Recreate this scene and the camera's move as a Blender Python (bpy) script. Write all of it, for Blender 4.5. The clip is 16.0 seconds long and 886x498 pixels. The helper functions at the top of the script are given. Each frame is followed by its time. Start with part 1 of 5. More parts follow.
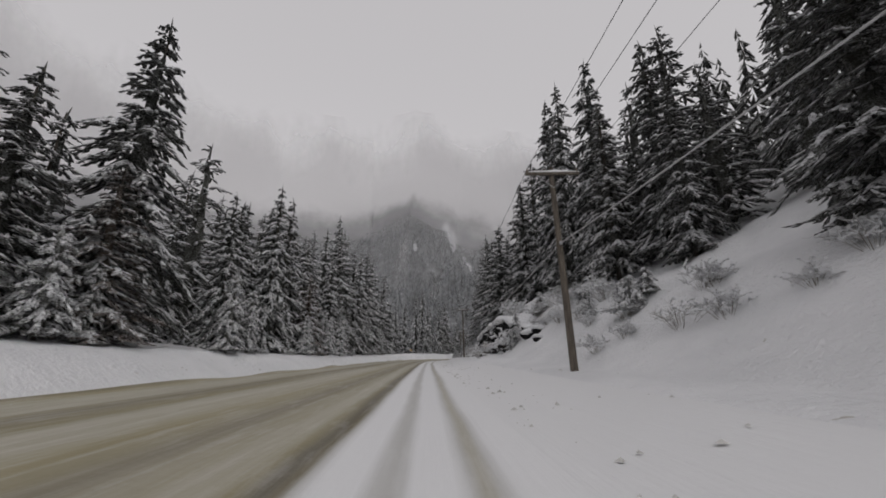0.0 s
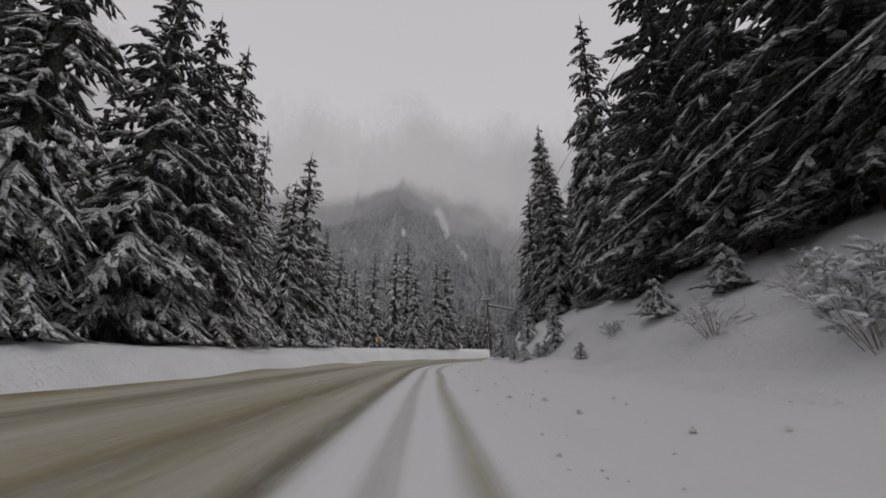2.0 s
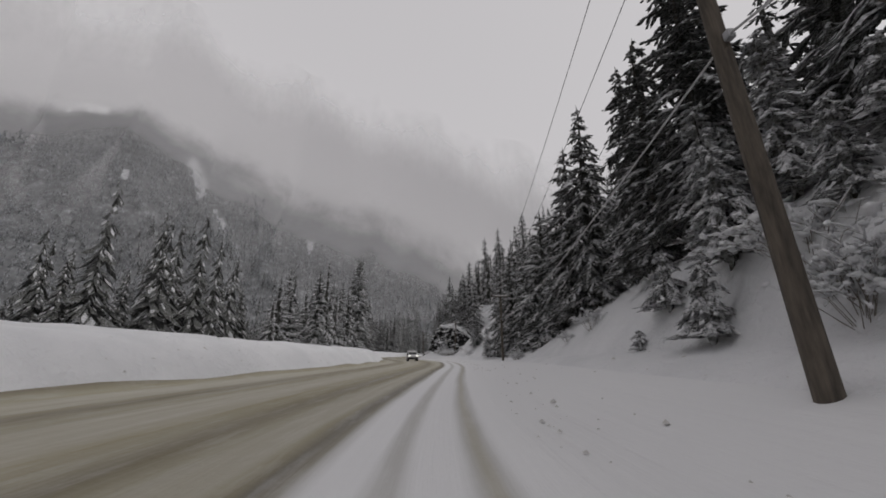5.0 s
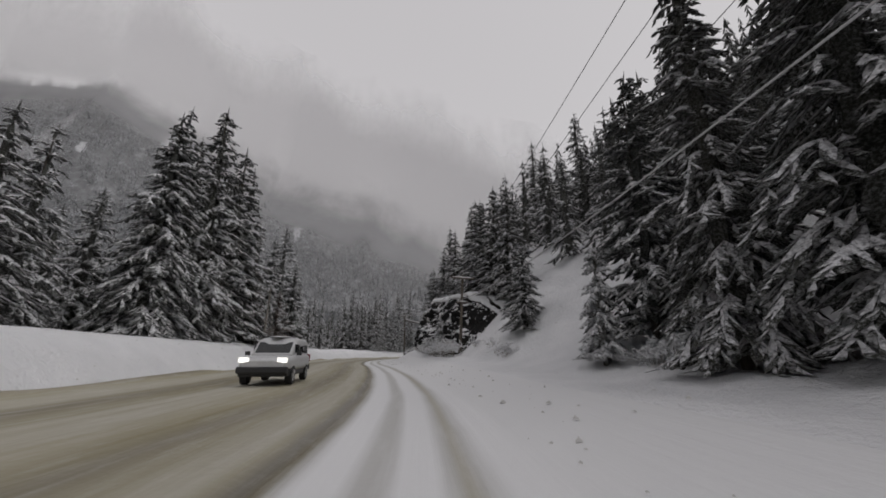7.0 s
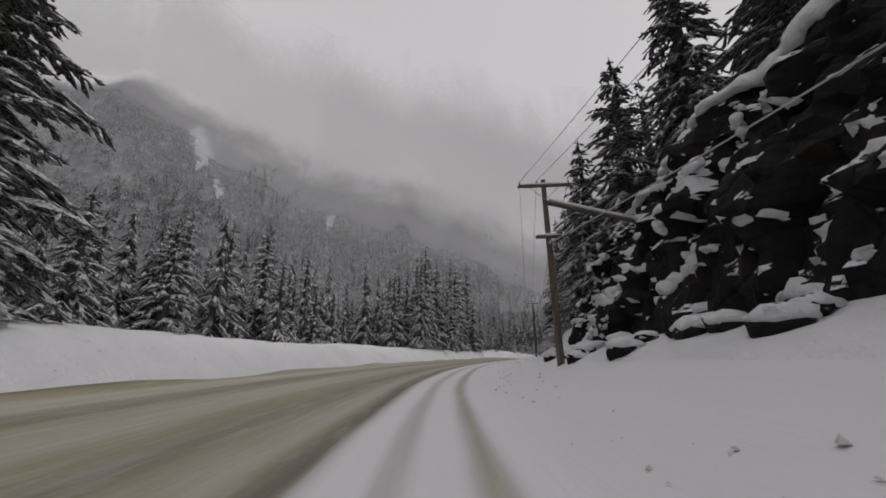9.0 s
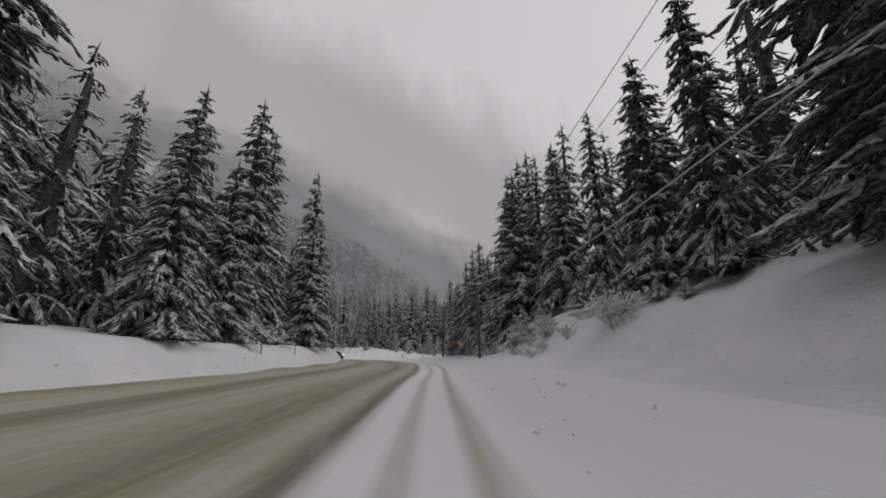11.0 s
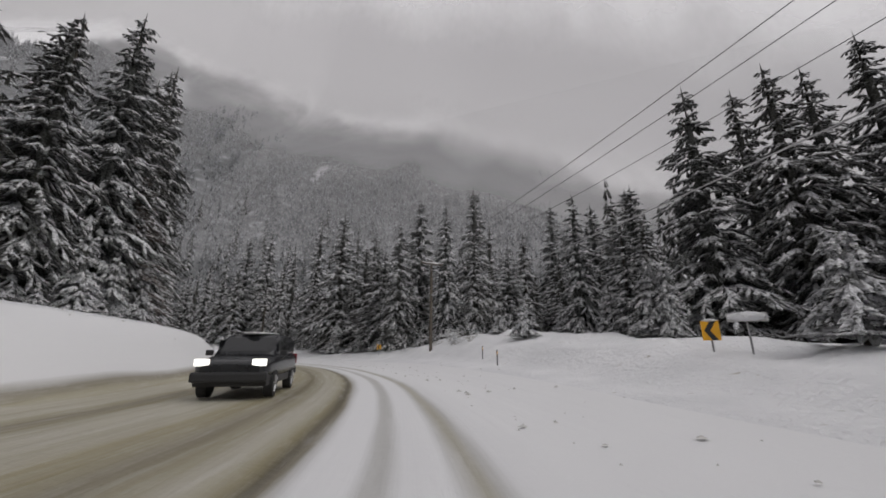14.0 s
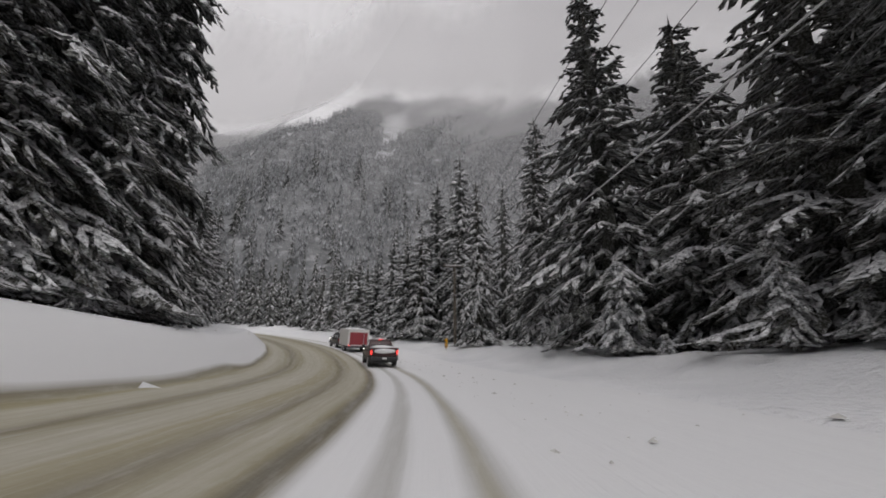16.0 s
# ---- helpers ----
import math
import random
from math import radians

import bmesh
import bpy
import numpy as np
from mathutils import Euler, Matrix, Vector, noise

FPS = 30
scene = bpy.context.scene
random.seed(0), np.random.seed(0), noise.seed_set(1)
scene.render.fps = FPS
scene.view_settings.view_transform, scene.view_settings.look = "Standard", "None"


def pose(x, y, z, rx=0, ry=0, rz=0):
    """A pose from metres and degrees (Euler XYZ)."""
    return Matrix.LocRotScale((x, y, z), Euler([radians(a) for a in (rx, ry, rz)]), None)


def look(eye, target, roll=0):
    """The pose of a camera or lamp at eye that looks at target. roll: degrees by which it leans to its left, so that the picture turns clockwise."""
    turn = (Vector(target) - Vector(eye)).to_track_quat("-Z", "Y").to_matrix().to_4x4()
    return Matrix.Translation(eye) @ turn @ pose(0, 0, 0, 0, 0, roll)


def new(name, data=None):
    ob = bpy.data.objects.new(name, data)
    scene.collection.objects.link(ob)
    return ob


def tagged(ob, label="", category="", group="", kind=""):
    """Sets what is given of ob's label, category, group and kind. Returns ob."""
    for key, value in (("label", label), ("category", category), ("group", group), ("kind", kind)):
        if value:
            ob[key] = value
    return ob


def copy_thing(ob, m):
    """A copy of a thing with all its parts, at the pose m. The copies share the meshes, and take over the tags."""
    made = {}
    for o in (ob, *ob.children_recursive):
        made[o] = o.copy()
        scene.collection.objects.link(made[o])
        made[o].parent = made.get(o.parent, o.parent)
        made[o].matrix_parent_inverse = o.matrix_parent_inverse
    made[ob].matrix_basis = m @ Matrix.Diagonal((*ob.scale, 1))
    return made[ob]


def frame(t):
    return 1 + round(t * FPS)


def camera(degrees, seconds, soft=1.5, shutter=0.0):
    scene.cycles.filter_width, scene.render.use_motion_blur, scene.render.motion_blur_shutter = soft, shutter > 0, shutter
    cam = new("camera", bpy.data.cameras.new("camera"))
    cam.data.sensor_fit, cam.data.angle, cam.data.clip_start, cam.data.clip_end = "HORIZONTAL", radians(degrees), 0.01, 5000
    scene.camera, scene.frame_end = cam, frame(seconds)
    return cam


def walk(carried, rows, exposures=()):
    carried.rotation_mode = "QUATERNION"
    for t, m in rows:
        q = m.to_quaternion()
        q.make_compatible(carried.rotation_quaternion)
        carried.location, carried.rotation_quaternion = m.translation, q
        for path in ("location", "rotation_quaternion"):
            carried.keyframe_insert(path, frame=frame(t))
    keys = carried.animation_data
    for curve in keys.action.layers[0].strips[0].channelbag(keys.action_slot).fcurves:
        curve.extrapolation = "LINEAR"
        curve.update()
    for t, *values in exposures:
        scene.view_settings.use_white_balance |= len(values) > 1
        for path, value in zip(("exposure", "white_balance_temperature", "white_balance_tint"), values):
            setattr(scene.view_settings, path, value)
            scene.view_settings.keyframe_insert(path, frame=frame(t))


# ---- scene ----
cam = camera(99.4, 16.0, 1.75)
PATH = [
    (0, (0.00, 0.00, 1.20), (-0.415, 9.604, 3.954), -0.16),
    (0.2, (-0.63, 7.46, 1.20), (-1.057, 17.064, 3.949), -0.14),
    (0.4, (-1.26, 14.89, 1.20), (-1.687, 24.497, 3.944), -0.12),
    (0.6, (-1.89, 22.30, 1.20), (-2.311, 31.913, 3.939), -0.09),
    (0.8, (-2.51, 29.70, 1.20), (-2.933, 39.312, 3.934), -0.07),
    (1, (-3.13, 37.07, 1.20), (-3.543, 46.685, 3.929), -0.05),
    (1.2, (-3.74, 44.40, 1.20), (-4.162, 54.014, 3.923), -0.04),
    (1.4, (-4.34, 51.66, 1.20), (-4.719, 61.277, 3.917), -0.02),
    (1.6, (-4.89, 58.82, 1.20), (-5.213, 68.438, 3.911), -0.01),
    (1.8, (-5.39, 65.82, 1.20), (-5.646, 75.447, 3.906), 0.01),
    (2, (-5.81, 72.63, 1.20), (-5.959, 82.257, 3.902), 0.03),
    (2.2, (-6.16, 79.21, 1.20), (-6.277, 88.834, 3.900), 0.07),
    (2.4, (-6.49, 85.53, 1.20), (-6.596, 95.163, 3.899), 0.11),
    (2.6, (-6.79, 91.62, 1.20), (-6.867, 101.248, 3.898), 0.16),
    (2.8, (-7.05, 97.48, 1.20), (-6.996, 107.111, 3.897), 0.20),
    (3, (-7.18, 103.16, 1.20), (-6.876, 112.788, 3.896), 0.21),
    (3.2, (-7.15, 108.71, 1.20), (-6.542, 118.322, 3.893), 0.20),
    (3.4, (-6.93, 114.15, 1.20), (-5.965, 123.734, 3.889), 0.18),
    (3.6, (-6.49, 119.50, 1.20), (-5.050, 129.024, 3.885), 0.14),
    (3.8, (-5.75, 124.76, 1.20), (-3.698, 134.171, 3.882), 0.10),
    (4, (-4.65, 129.92, 1.20), (-1.879, 139.142, 3.882), 0.06),
    (4.2, (-3.16, 134.95, 1.20), (0.285, 143.946, 3.886), 0.01),
    (4.4, (-1.33, 139.86, 1.20), (2.706, 148.606, 3.892), -0.04),
    (4.6, (0.81, 144.64, 1.20), (5.340, 153.141, 3.898), -0.09),
    (4.8, (3.21, 149.32, 1.20), (8.158, 157.578, 3.902), -0.12),
    (5, (5.84, 153.92, 1.20), (11.138, 161.955, 3.905), -0.11),
    (5.2, (8.69, 158.46, 1.20), (14.260, 166.308, 3.907), -0.07),
    (5.4, (11.72, 162.98, 1.20), (17.505, 170.670, 3.908), -0.01),
    (5.6, (14.91, 167.50, 1.20), (20.851, 175.072, 3.909), 0.06),
    (5.8, (18.24, 172.05, 1.20), (24.271, 179.547, 3.909), 0.13),
    (6, (21.67, 176.65, 1.20), (27.737, 184.122, 3.909), 0.20),
    (6.2, (25.16, 181.34, 1.20), (31.207, 188.828, 3.908), 0.25),
    (6.4, (28.68, 186.13, 1.20), (34.632, 193.693, 3.906), 0.29),
    (6.6, (32.17, 191.05, 1.20), (37.964, 198.736, 3.904), 0.29),
    (6.8, (35.58, 196.11, 1.20), (41.138, 203.974, 3.903), 0.26),
    (7, (38.84, 201.35, 1.20), (44.076, 209.424, 3.900), 0.19),
    (7.2, (41.89, 206.75, 1.20), (46.776, 215.055, 3.896), 0.10),
    (7.4, (44.73, 212.33, 1.20), (49.253, 220.835, 3.893), 0.01),
    (7.6, (47.37, 218.05, 1.20), (51.627, 226.691, 3.892), -0.06),
    (7.8, (49.86, 223.88, 1.20), (53.873, 232.635, 3.893), -0.12),
    (8, (52.21, 229.81, 1.20), (55.999, 238.660, 3.895), -0.16),
    (8.2, (54.44, 235.82, 1.20), (58.097, 244.728, 3.896), -0.19),
    (8.4, (56.64, 241.88, 1.20), (60.270, 250.802, 3.898), -0.19),
    (8.6, (58.87, 247.97, 1.20), (62.619, 256.843, 3.899), -0.17),
    (8.8, (61.24, 254.05, 1.20), (65.241, 262.805, 3.900), -0.12),
    (9, (63.82, 260.07, 1.20), (68.143, 268.670, 3.902), -0.07),
    (9.2, (66.65, 266.00, 1.20), (71.327, 274.417, 3.902), -0.04),
    (9.4, (69.73, 271.83, 1.20), (74.739, 280.057, 3.902), -0.02),
    (9.6, (73.06, 277.57, 1.20), (78.380, 285.590, 3.901), -0.01),
    (9.8, (76.62, 283.20, 1.20), (82.232, 291.025, 3.900), -0.02),
    (10, (80.40, 288.74, 1.20), (86.287, 296.360, 3.898), -0.03),
    (10.2, (84.39, 294.17, 1.20), (90.524, 301.597, 3.896), -0.04),
    (10.4, (88.57, 299.50, 1.20), (94.925, 306.732, 3.894), -0.05),
    (10.6, (92.90, 304.71, 1.20), (99.460, 311.761, 3.892), -0.06),
    (10.8, (97.37, 309.79, 1.20), (104.091, 316.689, 3.890), -0.06),
    (11, (101.92, 314.75, 1.20), (108.784, 321.506, 3.890), -0.05),
    (11.2, (106.51, 319.57, 1.20), (113.486, 326.218, 3.890), -0.02),
    (11.4, (111.10, 324.26, 1.20), (118.133, 330.832, 3.891), 0.02),
    (11.6, (115.61, 328.81, 1.20), (122.662, 335.359, 3.894), 0.08),
    (11.8, (119.99, 333.23, 1.20), (127.004, 339.827, 3.896), 0.15),
    (12, (124.20, 337.57, 1.20), (131.119, 344.265, 3.898), 0.20),
    (12.2, (128.20, 341.87, 1.20), (134.925, 348.755, 3.900), 0.23),
    (12.4, (131.93, 346.17, 1.20), (138.369, 353.328, 3.901), 0.25),
    (12.6, (135.36, 350.50, 1.20), (141.464, 357.944, 3.901), 0.26),
    (12.8, (138.48, 354.84, 1.20), (144.209, 362.583, 3.901), 0.26),
    (13, (141.28, 359.19, 1.20), (146.573, 367.236, 3.900), 0.25),
    (13.2, (143.73, 363.53, 1.20), (148.561, 371.864, 3.897), 0.23),
    (13.4, (145.86, 367.85, 1.20), (150.196, 376.450, 3.892), 0.20),
    (13.6, (147.68, 372.17, 1.20), (151.519, 381.000, 3.887), 0.16),
    (13.8, (149.23, 376.51, 1.20), (152.534, 385.559, 3.884), 0.11),
    (14, (150.50, 380.91, 1.20), (153.240, 390.149, 3.883), 0.06),
    (14.2, (151.49, 385.38, 1.20), (153.661, 394.767, 3.887), 0.00),
    (14.4, (152.22, 389.91, 1.20), (153.850, 399.397, 3.895), -0.07),
    (14.6, (152.70, 394.49, 1.20), (153.851, 404.050, 3.903), -0.15),
    (14.8, (152.96, 399.14, 1.20), (153.615, 408.742, 3.911), -0.21),
    (15, (152.97, 403.82, 1.20), (153.110, 413.446, 3.915), -0.24),
    (15.2, (152.73, 408.49, 1.20), (152.343, 418.108, 3.915), -0.23),
    (15.4, (152.23, 413.09, 1.20), (151.243, 422.667, 3.912), -0.19),
    (15.6, (151.43, 417.58, 1.20), (149.775, 427.060, 3.908), -0.13),
    (15.8, (150.34, 421.91, 1.20), (148.002, 431.254, 3.904), -0.07),
    (16, (148.96, 426.08, 1.20), (145.979, 435.240, 3.900), -0.02),
]
walk(cam, [(t, look(e, g, r)) for t, e, g, r in PATH], [(0, -0.04), (4.7, -0.02), (9.0, 0.03), (12.5, 0.13), (14.5, 0.24), (16.0, 0.33)])


# ---- world and light: an overcast winter day ----
world = bpy.data.worlds.new("overcast_sky")
scene.world = world
world.use_nodes = True
wn, wl = world.node_tree.nodes, world.node_tree.links
sky = wn.new("ShaderNodeTexSky")
sky.sky_type = "NISHITA"
sky.sun_disc = False
sky.sun_elevation, sky.sun_rotation = radians(38), radians(150)
sky.air_density, sky.dust_density = 1.5, 6.0
grey = wn.new("ShaderNodeHueSaturation")
grey.inputs["Saturation"].default_value = 0.06
wl.new(sky.outputs["Color"], grey.inputs["Color"])
veil = wn.new("ShaderNodeMix")
veil.data_type = "RGBA"
veil.inputs["Factor"].default_value = 0.72
wl.new(grey.outputs["Color"], veil.inputs["A"])
veil.inputs["B"].default_value = (4.07, 3.91, 4.03, 1)
wl.new(veil.outputs["Result"], wn["Background"].inputs["Color"])
wn["Background"].inputs["Strength"].default_value = 0.149

sun_data = bpy.data.lights.new("sun", "SUN")
sun_data.energy, sun_data.angle, sun_data.color = 0.2, radians(40), (1.0, 0.97, 0.94)
sun = new("sun", sun_data)
sun.matrix_world = look((0, 0, 300), (-90, 150, 60))

# ---- materials ----


def material(name, rough=0.8, metal=0.0):
    m = bpy.data.materials.new(name)
    m.use_nodes = True
    b = m.node_tree.nodes["Principled BSDF"]
    b.inputs["Roughness"].default_value, b.inputs["Metallic"].default_value = rough, metal
    return m, m.node_tree.nodes, m.node_tree.links, b


def noise_node(n, l, scale, detail=4.0, where=None, rough=0.6):
    t = n.new("ShaderNodeTexNoise")
    t.inputs["Scale"].default_value, t.inputs["Detail"].default_value = scale, detail
    t.inputs["Roughness"].default_value = rough
    if where:
        l.new(where, t.inputs["Vector"])
    return t.outputs["Fac"]


def ramp(n, l, fac, stops, ease="LINEAR"):
    r = n.new("ShaderNodeValToRGB")
    r.color_ramp.interpolation = ease
    e = r.color_ramp.elements
    e[0].position, e[0].color = stops[0][0], (*stops[0][1], 1)
    e[1].position, e[1].color = stops[-1][0], (*stops[-1][1], 1)
    for p, c in stops[1:-1]:
        e.new(p).color = (*c, 1)
    l.new(fac, r.inputs["Fac"])
    return r.outputs["Color"]


def mixed(n, l, fac, a, b):
    m = n.new("ShaderNodeMix")
    m.data_type = "RGBA"
    for key, v in (("Factor", fac), ("A", a), ("B", b)):
        if isinstance(v, bpy.types.NodeSocket):
            l.new(v, m.inputs[key])
        else:
            m.inputs[key].default_value = v if isinstance(v, float) else (*v, 1)
    return m.outputs["Result"]


def calc(n, l, how, a, b, clamp=False):
    m = n.new("ShaderNodeMath")
    m.operation, m.use_clamp = how, clamp
    for i, v in enumerate((a, b)):
        if isinstance(v, bpy.types.NodeSocket):
            l.new(v, m.inputs[i])
        else:
            m.inputs[i].default_value = v
    return m.outputs[0]


def bump(n, l, b, height, strength, distance):
    k = n.new("ShaderNodeBump")
    k.inputs["Strength"].default_value, k.inputs["Distance"].default_value = strength, distance
    l.new(height, k.inputs["Height"])
    l.new(k.outputs["Normal"], b.inputs["Normal"])


def place(n):
    return n.new("ShaderNodeTexCoord").outputs["Object"]


def snow_material():
    m, n, l, b = material("snow", 0.7)
    p = place(n)
    lumps, grains = noise_node(n, l, 0.35, 3, p), noise_node(n, l, 5.0, 5, p)
    specks = ramp(n, l, noise_node(n, l, 2.2, 2, p), [(0.0, (1, 1, 1)), (0.24, (1, 1, 1)), (0.27, (0, 0, 0)), (1.0, (0, 0, 0))])
    c = ramp(n, l, lumps, [(0.3, (0.66, 0.665, 0.68)), (0.7, (0.76, 0.76, 0.775))])
    c = mixed(n, l, specks, c, (0.45, 0.43, 0.40))
    l.new(c, b.inputs["Base Color"])
    bump(n, l, b, calc(n, l, "ADD", lumps, calc(n, l, "MULTIPLY", grains, 0.5)), 0.9, 0.3)
    return m


def tree_snow_material():
    m, n, l, b = material("tree_snow", 0.75)
    p = place(n)
    c = ramp(n, l, noise_node(n, l, 7.0, 5, p, 0.72), [(0.36, (0.035, 0.037, 0.035)), (0.45, (0.36, 0.36, 0.37)), (0.56, (0.62, 0.62, 0.635)), (0.7, (0.76, 0.76, 0.775))])
    l.new(c, b.inputs["Base Color"])
    bump(n, l, b, noise_node(n, l, 9.0, 3, p), 0.6, 0.06)
    return m


def needle_material(name, dark, light, frost, bare=0.47):
    m, n, l, b = material(name, 0.85)
    b.inputs["Specular IOR Level"].default_value = 0.2
    p = place(n)
    i = n.new("ShaderNodeObjectInfo").outputs["Random"]
    c = ramp(n, l, noise_node(n, l, 1.3, 5, p), [(0.3, dark), (0.7, light)])
    c = mixed(n, l, calc(n, l, "MULTIPLY", i, 0.35), c, (0.055, 0.045, 0.03))
    f = ramp(n, l, noise_node(n, l, 11.0, 5, p, 0.75), [(bare, (0, 0, 0)), (bare + 0.13, (frost, frost, frost))])
    up = n.new("ShaderNodeSeparateXYZ")
    l.new(n.new("ShaderNodeNewGeometry").outputs["Normal"], up.inputs[0])
    f = calc(n, l, "MULTIPLY", f, calc(n, l, "ADD", calc(n, l, "ABSOLUTE", up.outputs["Z"], 0.0), 0.35, True))
    c = mixed(n, l, f, c, (0.70, 0.71, 0.73))
    l.new(c, b.inputs["Base Color"])
    return m


def bark_material(name, dark, light, scale):
    m, n, l, b = material(name, 0.9)
    k = n.new("ShaderNodeMapping")
    k.inputs["Scale"].default_value = (6, 6, 0.8)
    l.new(place(n), k.inputs["Vector"])
    f = noise_node(n, l, scale, 5, k.outputs["Vector"])
    l.new(ramp(n, l, f, [(0.3, dark), (0.7, light)]), b.inputs["Base Color"])
    bump(n, l, b, f, 0.8, 0.03)
    return m


def rock_material():
    m, n, l, b = material("rock", 0.8)
    b.inputs["Specular IOR Level"].default_value = 0.15
    p = place(n)
    v = n.new("ShaderNodeTexVoronoi")
    v.feature, v.inputs["Scale"].default_value = "DISTANCE_TO_EDGE", 0.55
    l.new(p, v.inputs["Vector"])
    crack = ramp(n, l, v.outputs["Distance"], [(0.0, (0, 0, 0)), (0.06, (1, 1, 1))])
    big, fine = noise_node(n, l, 0.5, 6, p), noise_node(n, l, 4.0, 6, p)
    c = ramp(n, l, big, [(0.3, (0.006, 0.006, 0.007)), (0.55, (0.014, 0.013, 0.013)), (0.75, (0.04, 0.035, 0.027))])
    c = mixed(n, l, crack, (0.01, 0.01, 0.01), c)
    up = n.new("ShaderNodeSeparateXYZ")
    l.new(n.new("ShaderNodeNewGeometry").outputs["Normal"], up.inputs[0])
    cover = calc(n, l, "ADD", up.outputs["Z"], calc(n, l, "MULTIPLY", calc(n, l, "SUBTRACT", fine, 0.5), 1.0))
    s = ramp(n, l, cover, [(0.78, (0, 0, 0)), (0.86, (1, 1, 1))])
    l.new(mixed(n, l, s, c, (0.80, 0.80, 0.82)), b.inputs["Base Color"])
    bump(n, l, b, calc(n, l, "ADD", calc(n, l, "MULTIPLY", fine, 0.5), calc(n, l, "MULTIPLY", crack, 0.4)), 0.8, 0.2)
    return m


def road_material():
    """Packed snow with brown slush along the wheel tracks; the UV holds metres across and along."""
    m, n, l, b = material("slushy_road", 0.55)
    uv = n.new("ShaderNodeUVMap")
    x = n.new("ShaderNodeSeparateXYZ")
    l.new(uv.outputs["UV"], x.inputs[0])
    k = n.new("ShaderNodeMapping")
    k.inputs["Scale"].default_value = (26, 0.55, 1)
    l.new(uv.outputs["UV"], k.inputs["Vector"])
    streak = noise_node(n, l, 1.6, 6, k.outputs["Vector"], 0.65)
    k2 = n.new("ShaderNodeMapping")
    k2.inputs["Scale"].default_value = (3, 1, 1)
    l.new(uv.outputs["UV"], k2.inputs["Vector"])
    wander = noise_node(n, l, 1.4, 3, k2.outputs["Vector"])
    across = calc(n, l, "ADD", x.outputs["X"], calc(n, l, "MULTIPLY", calc(n, l, "SUBTRACT", wander, 0.5), 0.018))
    across = calc(n, l, "ADD", across, calc(n, l, "MULTIPLY", calc(n, l, "SUBTRACT", streak, 0.5), 0.014))
    snow, beige, olive, brown = (0.72, 0.72, 0.73), (0.34, 0.315, 0.235), (0.225, 0.195, 0.108), (0.145, 0.12, 0.062)
    # UV x = (u + 12) / 20, u in metres from the middle of the driven lane
    dark, grey, sand = (0.085, 0.072, 0.045), (0.46, 0.455, 0.44), (0.27, 0.235, 0.135)
    stops = [(-12.0, snow), (-11.3, snow), (-11.05, brown), (-10.8, sand), (-10.3, beige), (-9.3, beige), (-8.8, olive), (-8.2, brown), (-7.4, olive), (-6.6, beige), (-5.4, beige),
             (-4.7, sand), (-4.0, olive), (-3.5, brown), (-3.0, olive), (-2.5, beige), (-1.95, beige), (-1.75, olive), (-1.58, dark), (-1.42, brown), (-1.28, grey), (-1.1, snow), (-0.66, snow), (-0.5, grey),
             (-0.32, grey), (-0.16, snow), (0.30, snow), (0.46, grey), (0.60, beige), (0.74, grey), (0.92, snow), (8.0, snow)]
    c = ramp(n, l, across, [((u + 12) / 20, col) for u, col in stops])
    f = ramp(n, l, streak, [(0.35, (0, 0, 0)), (0.62, (0.7, 0.7, 0.7))])
    c = mixed(n, l, f, c, mixed(n, l, 0.25, c, snow))
    k3 = n.new("ShaderNodeMapping")
    k3.inputs["Scale"].default_value = (20, 2.5, 1)
    l.new(uv.outputs["UV"], k3.inputs["Vector"])
    fleck = ramp(n, l, noise_node(n, l, 4.0, 6, k3.outputs["Vector"], 0.7), [(0.50, (0, 0, 0)), (0.62, (0.25, 0.25, 0.25))])
    c = mixed(n, l, fleck, c, mixed(n, l, 0.5, c, snow))
    l.new(c, b.inputs["Base Color"])
    fine = noise_node(n, l, 90.0, 4, uv.outputs["UV"])
    bump(n, l, b, calc(n, l, "ADD", streak, calc(n, l, "MULTIPLY", fine, 0.4)), 0.6, 0.06)
    return m


def plain(name, colour, rough=0.5, metal=0.0, grime=0.25, scale=6.0):
    m, n, l, b = material(name, rough, metal)
    dirt = tuple(0.6 * v + 0.02 for v in colour)
    f = ramp(n, l, noise_node(n, l, scale, 5, place(n)), [(0.4, (0, 0, 0)), (0.75, (grime * 2, grime * 2, grime * 2))])
    l.new(mixed(n, l, f, colour, dirt), b.inputs["Base Color"])
    return m


def lamp_material(name, colour, strength):
    m, n, l, b = material(name, 0.3)
    b.inputs["Base Color"].default_value = (*colour, 1)
    b.inputs["Emission Color"].default_value, b.inputs["Emission Strength"].default_value = (*colour, 1), strength
    return m


def glass_material():
    m, n, l, b = material("car_glass", 0.08)
    b.inputs["Base Color"].default_value, b.inputs["Transmission Weight"].default_value = (0.02, 0.022, 0.025, 1), 0.6
    return m


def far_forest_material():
    """Frosted forest on the far slopes, distance haze painted into its pale greys; each tree a little different."""
    m, n, l, b = material("hazy_frosted_forest", 0.9)
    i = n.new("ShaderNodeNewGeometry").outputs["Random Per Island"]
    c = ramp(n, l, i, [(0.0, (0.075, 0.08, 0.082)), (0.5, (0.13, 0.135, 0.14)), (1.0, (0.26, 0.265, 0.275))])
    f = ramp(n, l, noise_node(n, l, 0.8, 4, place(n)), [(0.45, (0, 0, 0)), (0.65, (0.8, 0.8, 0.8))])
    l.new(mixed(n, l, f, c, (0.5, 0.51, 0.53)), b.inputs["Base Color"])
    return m


